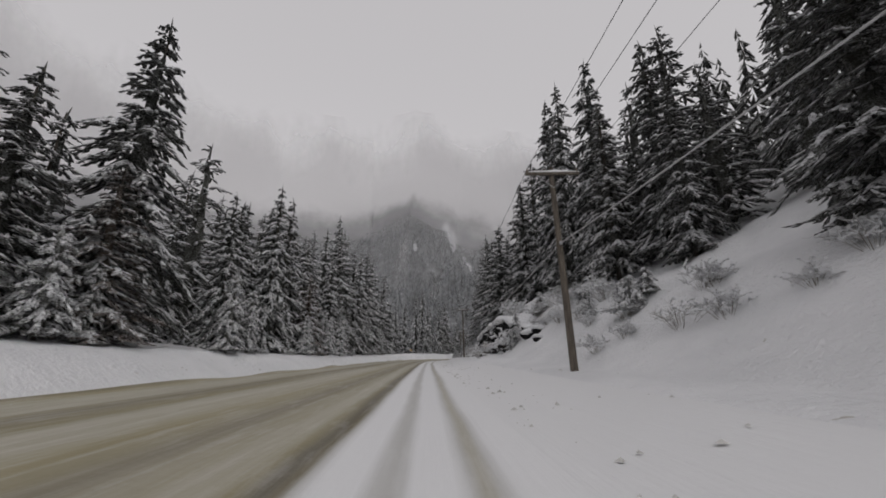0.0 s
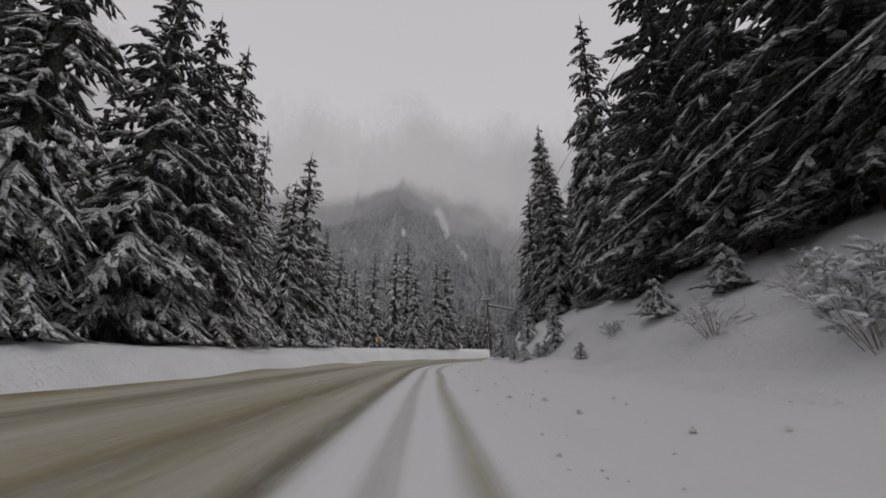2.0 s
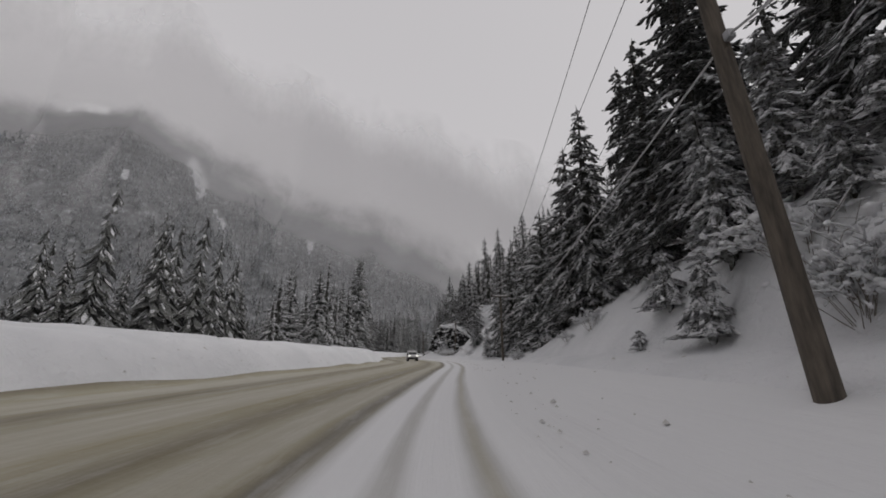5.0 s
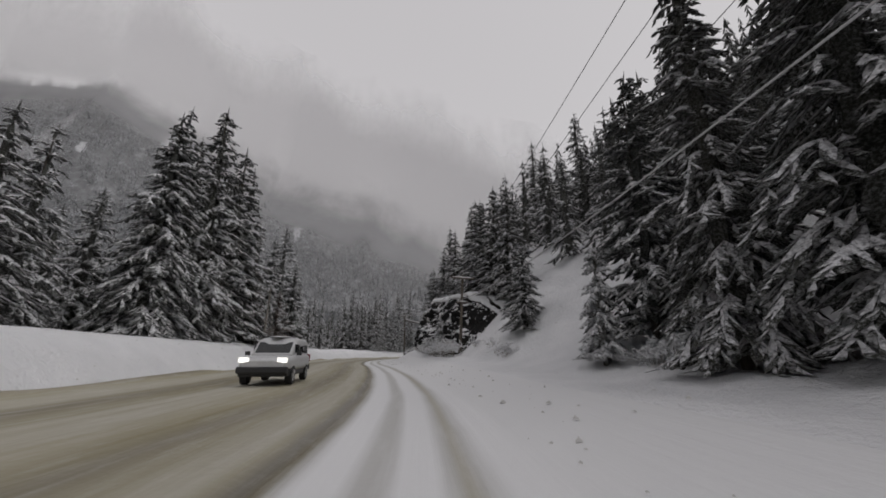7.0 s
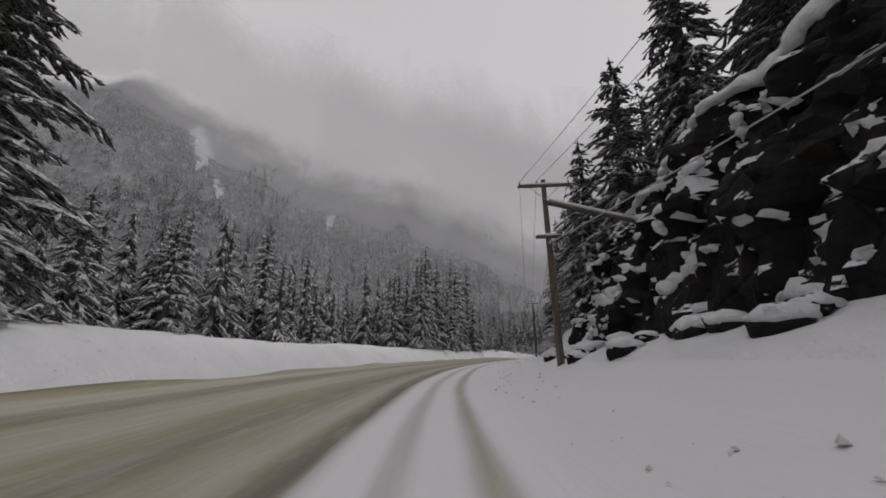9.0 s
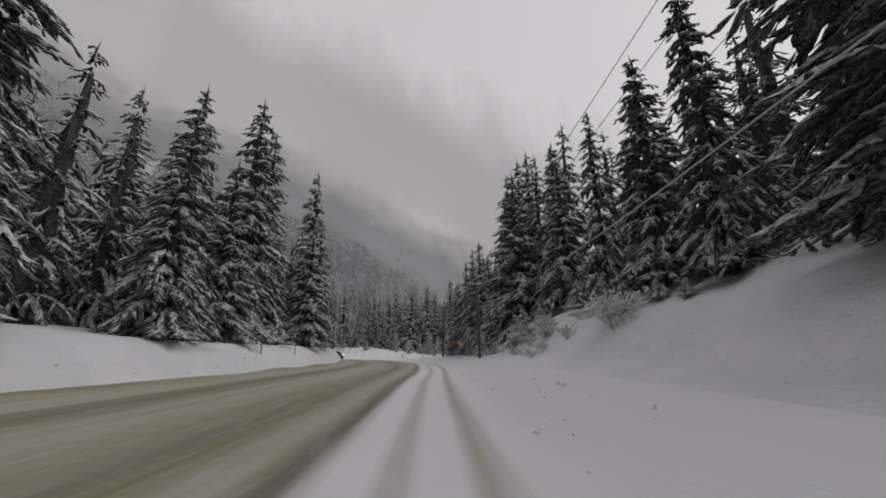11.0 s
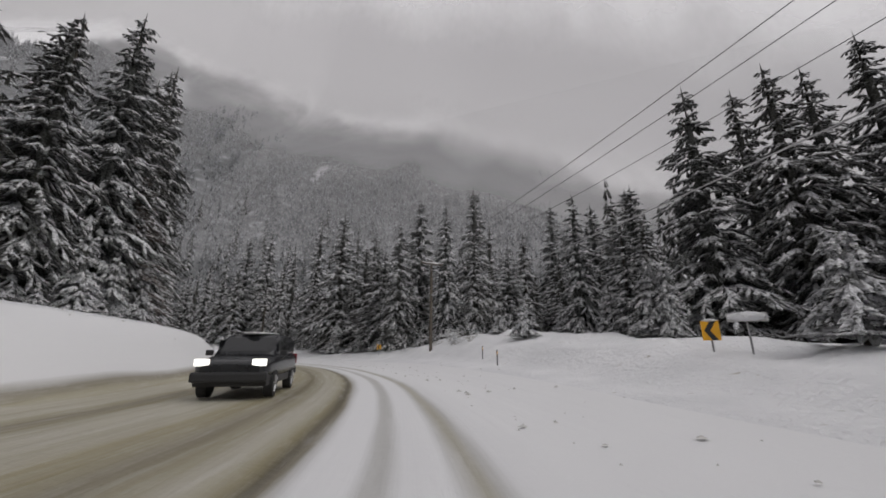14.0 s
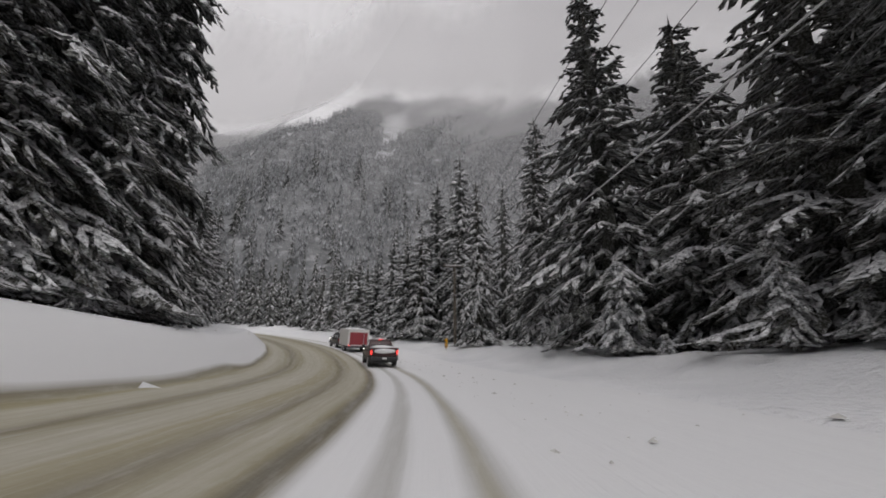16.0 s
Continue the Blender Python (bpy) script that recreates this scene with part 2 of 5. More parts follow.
def cloud_material(thick):
    """Cloud, thin at its lower and upper edge; the UV's y runs from the valley upwards."""
    m = bpy.data.materials.new("low_cloud")
    m.use_nodes = True
    n, l = m.node_tree.nodes, m.node_tree.links
    n.remove(n["Principled BSDF"])
    uv = n.new("ShaderNodeUVMap").outputs["UV"]
    z = n.new("ShaderNodeSeparateXYZ")
    l.new(uv, z.inputs[0])
    w = noise_node(n, l, 3.2, 5, uv, 0.55)
    h = calc(n, l, "ADD", z.outputs["Y"], calc(n, l, "MULTIPLY", calc(n, l, "SUBTRACT", w, 0.5), 0.32))
    k = ramp(n, l, h, [(0.0, (0.04, 0.04, 0.04)), (0.34, (0.13, 0.13, 0.13)), (0.52, (0.42 * thick,) * 3), (0.68, (thick, thick, thick)), (0.8, (thick, thick, thick)), (1.0, (0, 0, 0))], "EASE")
    d, t, s = n.new("ShaderNodeBsdfDiffuse"), n.new("ShaderNodeBsdfTransparent"), n.new("ShaderNodeMixShader")
    e, s2 = n.new("ShaderNodeBsdfTranslucent"), n.new("ShaderNodeMixShader")
    d.inputs["Color"].default_value = e.inputs["Color"].default_value = (0.77, 0.76, 0.77, 1)
    s2.inputs[0].default_value = 0.4
    l.new(d.outputs[0], s2.inputs[1])
    l.new(e.outputs[0], s2.inputs[2])
    l.new(k, s.inputs[0])
    l.new(t.outputs[0], s.inputs[1])
    l.new(s2.outputs[0], s.inputs[2])
    l.new(s.outputs[0], n["Material Output"].inputs["Surface"])
    return m


def forest_floor_material():
    m, n, l, b = material("forest_floor", 0.9)
    p = place(n)
    c = ramp(n, l, noise_node(n, l, 0.12, 6, p, 0.7), [(0.35, (0.09, 0.092, 0.095)), (0.55, (0.17, 0.173, 0.18)), (0.75, (0.42, 0.425, 0.435))])
    l.new(c, b.inputs["Base Color"])
    return m


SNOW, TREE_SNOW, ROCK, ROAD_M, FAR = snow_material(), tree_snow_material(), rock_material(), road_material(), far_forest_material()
FLOOR = forest_floor_material()
NEEDLES = needle_material("needles", (0.013, 0.016, 0.014), (0.042, 0.046, 0.040), 0.45)
FROSTED = needle_material("frosted_needles", (0.05, 0.052, 0.046), (0.11, 0.11, 0.096), 0.8, 0.42)
RUST_NEEDLES = needle_material("rusty_needles", (0.040, 0.028, 0.021), (0.10, 0.065, 0.048), 0.6)
BARK = bark_material("bark", (0.022, 0.018, 0.014), (0.075, 0.062, 0.05), 3.0)
TWIG = bark_material("twig", (0.10, 0.085, 0.07), (0.34, 0.32, 0.29), 6.0)
POLE_WOOD = bark_material("weathered_pole", (0.05, 0.043, 0.036), (0.15, 0.125, 0.10), 2.0)
BLACK, RUBBER = plain("black_plastic", (0.018, 0.018, 0.02), 0.5), plain("rubber", (0.02, 0.02, 0.021), 0.85)
STEEL, CERAMIC = plain("galvanised_steel", (0.38, 0.38, 0.39), 0.45, 0.8), plain("insulator", (0.16, 0.12, 0.10), 0.25)
SIGN_YELLOW, SIGN_BLACK = plain("sign_yellow", (0.80, 0.40, 0.015), 0.4, 0, 0.1), plain("sign_black", (0.015, 0.015, 0.015), 0.5)
DARK_RED, TRAILER_RED = plain("dark_red_paint", (0.035, 0.009, 0.010), 0.35), plain("red_paint", (0.24, 0.025, 0.035), 0.5)
DIRTY_WHITE, GREY_WHITE = plain("dirty_white_paint", (0.55, 0.54, 0.53), 0.5), plain("white_van_paint", (0.50, 0.50, 0.51), 0.4)
DARK_PAINT, GLASS = plain("black_paint", (0.012, 0.013, 0.016), 0.25), glass_material()
RED_LAMP, HEAD_LAMP = lamp_material("red_lamp", (1.0, 0.06, 0.05), 0.8), lamp_material("head_lamp", (1.0, 0.97, 0.9), 1.5)
CLOD = plain("dirty_snow", (0.55, 0.54, 0.52), 0.8, 0, 0.4, 3.0)
# snow of the far chutes, its white greyed to carry the distance haze
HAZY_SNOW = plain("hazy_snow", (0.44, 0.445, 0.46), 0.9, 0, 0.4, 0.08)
ICED_CABLE = plain("iced_cable", (0.45, 0.45, 0.46), 0.7)
CABLE = plain("black_cable", (0.03, 0.03, 0.032), 0.6)

# ---- the road's line and the lie of the land ----
LINE = [(0.0, 0.0), (-1.9, 22.7), (-3.8, 45.1), (-5.5, 67.5), (-6.7, 89.8), (-7.0, 112.3), (-3.3, 134.5), (6.4, 154.8), (19.1, 173.2),
        (32.3, 191.3), (43.9, 210.6), (52.8, 231.3), (60.6, 252.5), (70.2, 272.7), (82.6, 291.7), (96.7, 309.0), (112.2, 325.4),
        (127.8, 341.4), (141.4, 359.4), (150.3, 380.0), (153.0, 402.4), (149.3, 424.6)]


def road_line():
    """Points one metre apart along the driven lane, with a straight run before and a bend after; returns s, x, y, heading."""
    p = np.array(LINE)
    p = np.vstack([2 * p[0] - p[1], p])
    out = []
    for i in range(1, len(p) - 1):
        a, b, c = p[i - 1], p[i], p[i + 1]
        d = p[i + 2] if i + 2 < len(p) else 2 * c - b + (c - 2 * b + a)
        for f in np.arange(0, 1, 0.04):
            out.append(0.5 * (2 * b + (c - a) * f + (2 * a - 5 * b + 4 * c - d) * f * f + (3 * b - a - 3 * c + d) * f ** 3))
    out = np.array(out)
    back = out[0] + np.outer(np.arange(90, 0, -1), out[0] - out[1]) / np.linalg.norm(out[0] - out[1])
    h = math.atan2(*(out[-1] - out[-3]))
    ahead, q = [], out[-1].copy()
    for k in range(290):
        h -= radians(0.58) if k < 165 else 0
        q = q + (math.sin(h), math.cos(h))
        ahead.append(q.copy())
    allp = np.vstack([back, out, ahead])
    s = np.r_[0, np.cumsum(np.linalg.norm(np.diff(allp, axis=0), axis=1))]
    s -= s[90]
    t = np.arange(-85, s[-1] - 1, 1.0)
    x, y = np.interp(t, s, allp[:, 0]), np.interp(t, s, allp[:, 1])
    for _ in range(4):
        x[1:-1], y[1:-1] = (x[:-2] + 2 * x[1:-1] + x[2:]) / 4, (y[:-2] + 2 * y[1:-1] + y[2:]) / 4
    return t, x, y, np.arctan2(np.gradient(x), np.gradient(y))


RS, RX, RY, RH = road_line()


def on_road(s, u):
    """World x, y of the place s along and u to the right of the lane."""
    h = np.interp(s, RS, RH)
    return np.interp(s, RS, RX) + u * np.cos(h), np.interp(s, RS, RY) - u * np.sin(h)


def to_road(x, y):
    """s and u of world places (arrays)."""
    x, y = np.atleast_1d(np.asarray(x, float)), np.atleast_1d(np.asarray(y, float))
    s, u = np.empty(len(x)), np.empty(len(x))
    for a in range(0, len(x), 4000):
        b = slice(a, a + 4000)
        dx, dy = x[b, None] - RX, y[b, None] - RY
        i = (dx * dx + dy * dy).argmin(1)
        j = np.arange(len(i))
        side = np.sign(dx[j, i] * np.cos(RH[i]) - dy[j, i] * np.sin(RH[i]))
        s[b], u[b] = RS[i], side * np.hypot(dx[j, i], dy[j, i])
    return s, u


# rise of the right-hand side: s, height 9 m out, height 12 m out
RIGHT = [(-85, 1.6, 3.7), (10, 1.7, 3.8), (30, 2.6, 5.6), (45, 4.3, 7.2), (63, 3.9, 6.1), (80, 2.4, 4.5), (100, 3.2, 4.7), (118, 3.3, 4.9), (132, 4.2, 6.2),
         (155, 5.8, 8.4), (180, 3.5, 6.0), (205, 1.2, 2.5), (228, 0.5, 0.9), (240, 1.6, 4.0), (256, 3.5, 7.4), (270, 5.2, 8.8), (284, 6.6, 10.2),
         (298, 5.0, 8.6), (315, 3.0, 6.0), (345, 2.2, 4.2), (370, 3.0, 4.3), (386, 3.6, 5.0), (398, 1.1, 1.6), (410, 0.5, 0.8), (436, 0.7, 1.1)]
RIGHT += [(447, 1.5, 2.0), (458, 1.9, 2.7), (470, 1.4, 2.0), (490, 1.0, 1.3), (700, 1.0, 1.3)]
# steepness beyond that, and the height of the bank on the left
STEEP = [(-85, 0.55), (20, 0.6), (60, 0.55), (160, 0.5), (205, 0.4), (235, 0.65), (290, 0.75), (330, 0.5), (386, 0.35), (400, 0.12), (430, 0.03), (700, 0.03)]
BANK = [(-85, 1.5), (10, 1.65), (75, 1.35), (120, 1.9), (130, 2.1), (300, 2.15), (395, 2.0), (430, 2.7), (480, 2.9), (500, 2.3), (560, 1.8), (700, 1.8)]
# how far to the left the ploughed road reaches
EDGE = [(-85, 10.9), (405, 10.9), (440, 8.7), (700, 8.7)]
RIDGE = [(-640, 250, 250), (-580, 560, 290), (-420, 760, 320), (-230, 880, 350), (-110, 900, 398), (20, 890, 355), (150, 850, 295), (300, 760, 250),
         (450, 640, 150), (620, 480, 80)]


CUTS = [(36, 69, 9.0, 0.75), (251, 306, 10.8, 0.0)]


def waves(x, y, size, seed):
    r = np.random.RandomState(seed)
    z = 0
    for _ in range(7):
        a, p, k = r.uniform(0, 6.283), r.uniform(0, 6.283), r.uniform(0.6, 1.7) * 6.283 / size
        z = z + np.sin(k * (x * np.cos(a) + y * np.sin(a)) + p)
    return z / 7


def mountain(x, y):
    best = np.zeros(np.shape(x))
    for (ax, ay, ah), (bx, by, bh) in zip(RIDGE, RIDGE[1:]):
        f = np.clip(((x - ax) * (bx - ax) + (y - ay) * (by - ay)) / ((bx - ax) ** 2 + (by - ay) ** 2), 0, 1)
        d = np.hypot(x - ax - f * (bx - ax), y - ay - f * (by - ay))
        best = np.maximum(best, ah + f * (bh - ah) - 0.95 * d)
    rough = 22 * waves(x, y, 160, 5) + 9 * waves(x, y, 55, 6)
    return best + rough * np.clip(best / 80, 0, 1)


def table(s, rows, k=1):
    a = np.array(rows, float)
    return np.interp(s, a[:, 0], a[:, k])


def land(s, u, x, y):
    """Height of the snow surface."""
    z9, z12, g = table(s, RIGHT, 1), table(s, RIGHT, 2), table(s, STEEP)
    z5 = np.minimum(0.95, 0.24 * z9 + 0.12)
    z5 = z5 + 0.55 * np.exp(-((s - 280) / 15) ** 2)
    z7 = z5 + 0.12 * np.maximum(0, z9 - z5)
    r = np.where(u < 2.6, 0, np.where(u < 5.5, z5 * (np.clip((u - 2.6) / 2.9, 0, 1)) ** 1.4, np.where(u < 7, z5 + (z7 - z5) * (u - 5.5) / 1.5,
        np.where(u < 9, z7 + (z9 - z7) * (u - 7) / 2, np.where(u < 12, z9 + (z12 - z9) * (u - 9) / 3, z12 + g * (np.minimum(u, 90) - 12))))))
    for s0, s1, crest, fill in CUTS:  # blasted faces: the slope starts only behind the crest
        w = np.clip(np.minimum(s - s0, s1 - s) / 2.5, 0, 1) * np.clip((crest + 0.9 - u) / 0.5, 0, 1) * (u > 7)
        r = r + w * (np.minimum(r, z7 + (0.08 + fill * np.clip((s - 48) / 14, 0, 1)) * (u - 7)) - r)
    hb = table(s, BANK)
    v = -u - table(s, EDGE) - 0.16 * waves(s, 0 * s, 14, 3)
    c = np.clip(v / 3.4, 0, 1)
    b = hb * (1 - (1 - c) ** 2.2) + np.clip(v - 3.4, 0, 4) * 0.10 - np.clip((v - 8) / 60, 0, 1) * (hb + 3.0)
    away = np.clip((np.abs(u + 3) - 9) / 5, 0, 1)
    away = away * (1 + 0.9 * np.clip((u - 6) / 3, 0, 1))
    soft = away * (0.18 * waves(x, y, 9, 1) + 0.13 * waves(x, y, 3.3, 2) + 0.06 * waves(x, y, 1.9, 7) + 0.35 * waves(x, y, 28, 4))
    climb = 0.087 * 0.5 * (np.sqrt((s - 502) ** 2 + 60) + s - 502 - 0.6) * (s > 440)  # the road climbs round the last bend
    climb = np.minimum(np.maximum(climb, 0), 8.5) * np.clip((75 - np.abs(u)) / 35, 0, 1)
    return climb + np.where(u > 0, r, np.where(v > 0, b, 0)) + soft + mountain(x, y) * np.clip((np.abs(u) - 26) / 30, 0, 1)


def height(x, y):
    x, y = np.atleast_1d(np.asarray(x, float)), np.atleast_1d(np.asarray(y, float))
    s, u = to_road(x, y)
    return land(s, u, x, y)


def grid_mesh(name, xs, ys, zs, uv=None):
    """A sheet from 2D arrays of places; uv: two arrays alike."""
    r, c = xs.shape
    i = np.arange(r * c).reshape(r, c)
    faces = np.stack([i[:-1, :-1], i[:-1, 1:], i[1:, 1:], i[1:, :-1]], -1).reshape(-1, 4)
    me = bpy.data.meshes.new(name)
    me.from_pydata(np.stack([xs, ys, zs], -1).reshape(-1, 3).tolist(), [], faces.tolist())
    me.polygons.foreach_set("use_smooth", [True] * len(me.polygons))
    if uv:
        k = np.empty(len(me.loops), int)
        me.loops.foreach_get("vertex_index", k)
        me.uv_layers.new(name="UVMap").data.foreach_set("uv", np.stack([uv[0].ravel()[k], uv[1].ravel()[k]], -1).ravel())
    return me


def strip(name, u0, u1, step, lift, mat, label, category):
    us = np.linspace(u0, u1, int(round((u1 - u0) / step)) + 1)
    s, u = np.meshgrid(np.arange(-70, 600, 1.0), us, indexing="ij")
    x, y = on_road(s, u)
    z = land(s, u, x, y) + lift(s, u, x, y)
    w = np.where(u < -2, -2 + (u + 2) * 8.9 / (table(s, EDGE) - 2), u)
    ob = new(name, grid_mesh(name, x, y, z, ((w + 12) / 20, s / 20)))
    ob.data.materials.append(mat)
    return tagged(ob, label, category, kind="structure")


def ruts(s, u, x, y):
    w = 0.12 * waves(s, 0 * s, 60, 8)
    d = 0
    for c, wide, deep in ((-9.6, 0.35, 0.05), (-7.2, 0.4, 0.05), (-3.0, 0.4, 0.04), (-1.5, 0.22, 0.06), (-0.42, 0.18, 0.035), (0.6, 0.2, 0.05), (2.35, 0.15, 0.025)):
        d = d - deep * np.exp(-((u - c - w) / wide) ** 2)
    ridge = 0.05 * np.exp(-((u + 1.9 - w) / 0.35) ** 2) + 0.05 * np.exp(-((u - 1.35 - w) / 0.3) ** 2) + 0.03 * np.exp(-((u - 2.3 - w) / 0.25) ** 2) + 0.10 * np.exp(-((u + table(s, EDGE)) / 0.4) ** 2)
    return d + ridge + 0.015 * waves(x, y, 1.7, 9)


strip("road", -11.0, 5.0, 0.25, ruts, ROAD_M, "two-lane road under packed snow and brown slush with wheel ruts", "road")
strip("snow_bank", -24.0, -11.0, 0.5, lambda s, u, x, y: ruts(s, u, x, y) * np.clip((u + 12) / 1, 0, 1), SNOW, "ploughed bank of deep fresh snow along the roadside", "snow bank")
strip("roadside", 5.0, 24.0, 0.5, lambda s, u, x, y: ruts(s, u, x, y) * np.clip(6 - u, 0, 1), SNOW, "snow-covered shoulder rising into a steep snowy slope", "slope")


def ground():
    def axis(a, b, fine, mid, far):
        inner = np.arange(a, b, fine)
        left, right = np.arange(a - 15, a - mid, -15)[::-1], np.arange(b + 12, b + mid, 15)
        return np.r_[np.linspace(left[0] - far, left[0] - 80, 12), left, inner, right, np.linspace(right[-1] + 80, right[-1] + far, 12)]
    xs, ys = axis(-90, 250, 4.0, 520, 2600), axis(-70, 560, 4.0, 520, 2600)
    x, y = np.meshgrid(xs, ys, indexing="ij")
    s, u = to_road(x.ravel(), y.ravel())
    z = land(s, u, x.ravel(), y.ravel())
    inside = np.clip((23 - np.abs(u)) / 2.5, 0, 1) * (s > -68) * (s < 598)
    z = (z - 1.2 * inside).reshape(x.shape)
    ob = new("ground", grid_mesh("ground", x, y, z))
    ob.data.materials.append(SNOW)
    ob.data.materials.append(FLOOR)
    m = mountain(x, y)
    far = (np.abs(u.reshape(x.shape)) > 30)
    wooded = ((m[:-1, :-1] > 3) & (m[1:, 1:] > 3)) | far[:-1, :-1]
    ob.data.polygons.foreach_set("material_index", wooded.ravel().astype(np.int32))
    tagged(ob, "deep snow over the valley floor and the mountain slopes", "snow", kind="structure")


ground()

# ---- building helpers ----


def mesh_of(name, verts, faces, mats, which=None, smooth=False):
    me = bpy.data.meshes.new(name)
    me.from_pydata(verts, [], faces)
    for m in mats:
        me.materials.append(m)
    if which is not None:
        me.polygons.foreach_set("material_index", which)
    if smooth:
        me.polygons.foreach_set("use_smooth", [True] * len(me.polygons))
    return me


def part(name, bm, mat, parent, label=""):
    """One mesh object under a thing or part, from a bmesh or a mesh."""
    if isinstance(bm, bmesh.types.BMesh):
        me = bpy.data.meshes.new(name)
        bm.to_mesh(me)
        bm.free()
        me.materials.append(mat)
    else:
        me = bm
    ob = new(name, me)
    ob.parent = parent
    return tagged(ob, label)


def thing(name, m, label, category, group=""):
    ob = new(name)
    ob.empty_display_size = 0.2
    ob.matrix_basis = m
    return tagged(ob, label, category, group)


def block(size, at=(0, 0, 0), bevel=0.0, turn=None, taper=None):
    """A bevelled box; taper: how much its top is drawn in, in x and y."""
    bm = bmesh.new()
    bmesh.ops.create_cube(bm, size=1)
    for v in bm.verts:
        v.co = Vector((v.co.x * size[0], v.co.y * size[1], v.co.z * size[2]))
        if taper and v.co.z > 0:
            v.co.x *= taper[0]
            v.co.y *= taper[1]
    if bevel:
        bmesh.ops.bevel(bm, geom=bm.edges[:], offset=bevel, segments=2, affect="EDGES", profile=0.6)
    bm.transform(Matrix.Translation(at) @ (turn or Matrix()))
    return bm


def rod(a, b, r0, r1=None, sides=10, bm=None):
    """A round bar from a to b."""
    bm = bm or bmesh.new()
    a, b = Vector(a), Vector(b)
    q = (b - a).to_track_quat("Z", "Y").to_matrix().to_4x4()
    m = Matrix.Translation((a + b) / 2) @ q
    bmesh.ops.create_cone(bm, cap_ends=True, segments=sides, radius1=r0, radius2=r0 if r1 is None else r1, depth=(b - a).length, matrix=m)
    return bm


def blob(size, at, seed, lumps=0.25, level=2):
    bm = bmesh.new()
    bmesh.ops.create_icosphere(bm, subdivisions=level, radius=1)
    for v in bm.verts:
        k = 1 + lumps * noise.noise(v.co * 1.7 + Vector((seed * 3.1, seed, 0)))
        v.co = Vector((v.co.x * size[0] * k, v.co.y * size[1] * k, v.co.z * size[2] * k)) + Vector(at)
    for f in bm.faces:
        f.smooth = True
    return bm


def outline(points, depth):
    """A flat plate with the given outline in x, z and a thickness in y."""
    bm = bmesh.new()
    front = [bm.verts.new((x, -depth / 2, z)) for x, z in points]
    back = [bm.verts.new((x, depth / 2, z)) for x, z in points]
    bm.faces.new(front)
    bm.faces.new(back[::-1])
    for i in range(len(points)):
        j = (i + 1) % len(points)
        bm.faces.new((front[j], front[i], back[i], back[j]))
    bmesh.ops.recalc_face_normals(bm, faces=bm.faces[:])
    return bm


# ---- snow-laden conifers ----


def bough(r, L, rise, droop, count, white, load):
    """One bough along x, with drooping fingers on both sides: needles, snow, as lists of places and faces."""
    nv, nf, sv, sf = [], [], [], []
    bend = r.uniform(-0.22, 0.22)

    def spine(g):
        return Vector((L * g * (1 - 0.14 * droop * g * g), bend * L * g * g, L * (rise * g - droop * g * g)))

    def blade(vs, fs, a, tip, side, at, w, drop):
        b, mid = len(vs), a.lerp(tip, at)
        low = Vector((0, 0, drop))
        vs += [a, mid + side * w - low, mid - side * w - low, tip]
        fs += [(b, b + 3, b + 1), (b, b + 2, b + 3)]

    for j in range(count):
        g = min(1.0, 0.12 + 0.9 * (j + r.uniform(0.0, 1.0)) / count)
        a = spine(g) + Vector((0, r.uniform(-0.05, 0.05) * L, 0))
        turn = (1 if j % 2 else -1) * r.uniform(0.25, 1.25) * (1.0 if j < count - 2 else 0.3)
        way = Vector((math.cos(turn), math.sin(turn), 0))
        side = Vector((-way.y, way.x, 0))
        l = (0.26 * L * (1.15 - 0.85 * g) + 0.13 * L ** 0.5 + 0.10) * r.uniform(0.6, 1.35)
        fall = l * r.uniform(0.5, 1.25) * (0.5 + 0.6 * droop)
        w = (0.10 * l + 0.045) * r.uniform(0.8, 1.25)
        tip = a + way * 0.95 * l - Vector((0, 0, fall))
        blade(nv, nf, a, tip, side, r.uniform(0.45, 0.7), w, 0.8 * w)
        if white and r.random() < 0.8 + 0.2 * (load > 1):
            k, up = load * r.uniform(0.5, 0.95), Vector((0, 0, 0.03 + 0.25 * w))
            blade(sv, sf, a + up, a.lerp(tip, r.uniform(0.6, 1.0)) + up, side, r.uniform(0.35, 0.65), k * w, 0.7 * k * w)
    # along the bough itself
    w = (0.035 * L + 0.07) * r.uniform(0.8, 1.2)
    for g0, g1 in ((0.0, 0.5), (0.4, 1.0)):
        a, b = spine(g0), spine(g1)
        blade(nv, nf, a, b, Vector((0, 1, 0)), 0.6, w, 0.9 * w)
    if white:
        lo, hi, b = r.uniform(0.15, 0.45), r.uniform(0.8, 1.0), len(sv)
        for k in range(5):
            p = spine(lo + (hi - lo) * k / 4) + Vector((0, r.uniform(-0.3, 0.3) * w, 0))
            e = math.sin(0.4 + 2.4 * k / 4) * r.uniform(0.45, 1.35)
            q, t = (0.03 + 0.75 * w) * e, (0.05 + 0.4 * w) * e
            sv += [p + Vector((0, q, -0.4 * q)), p + Vector((0, 0, t)), p + Vector((0, -q, -0.4 * q))]
            if k:
                c = b + 3 * k
                sf += [(c - 3, c - 2, c + 1, c), (c - 2, c - 1, c + 2, c + 1)]
    return nv, nf, sv, sf


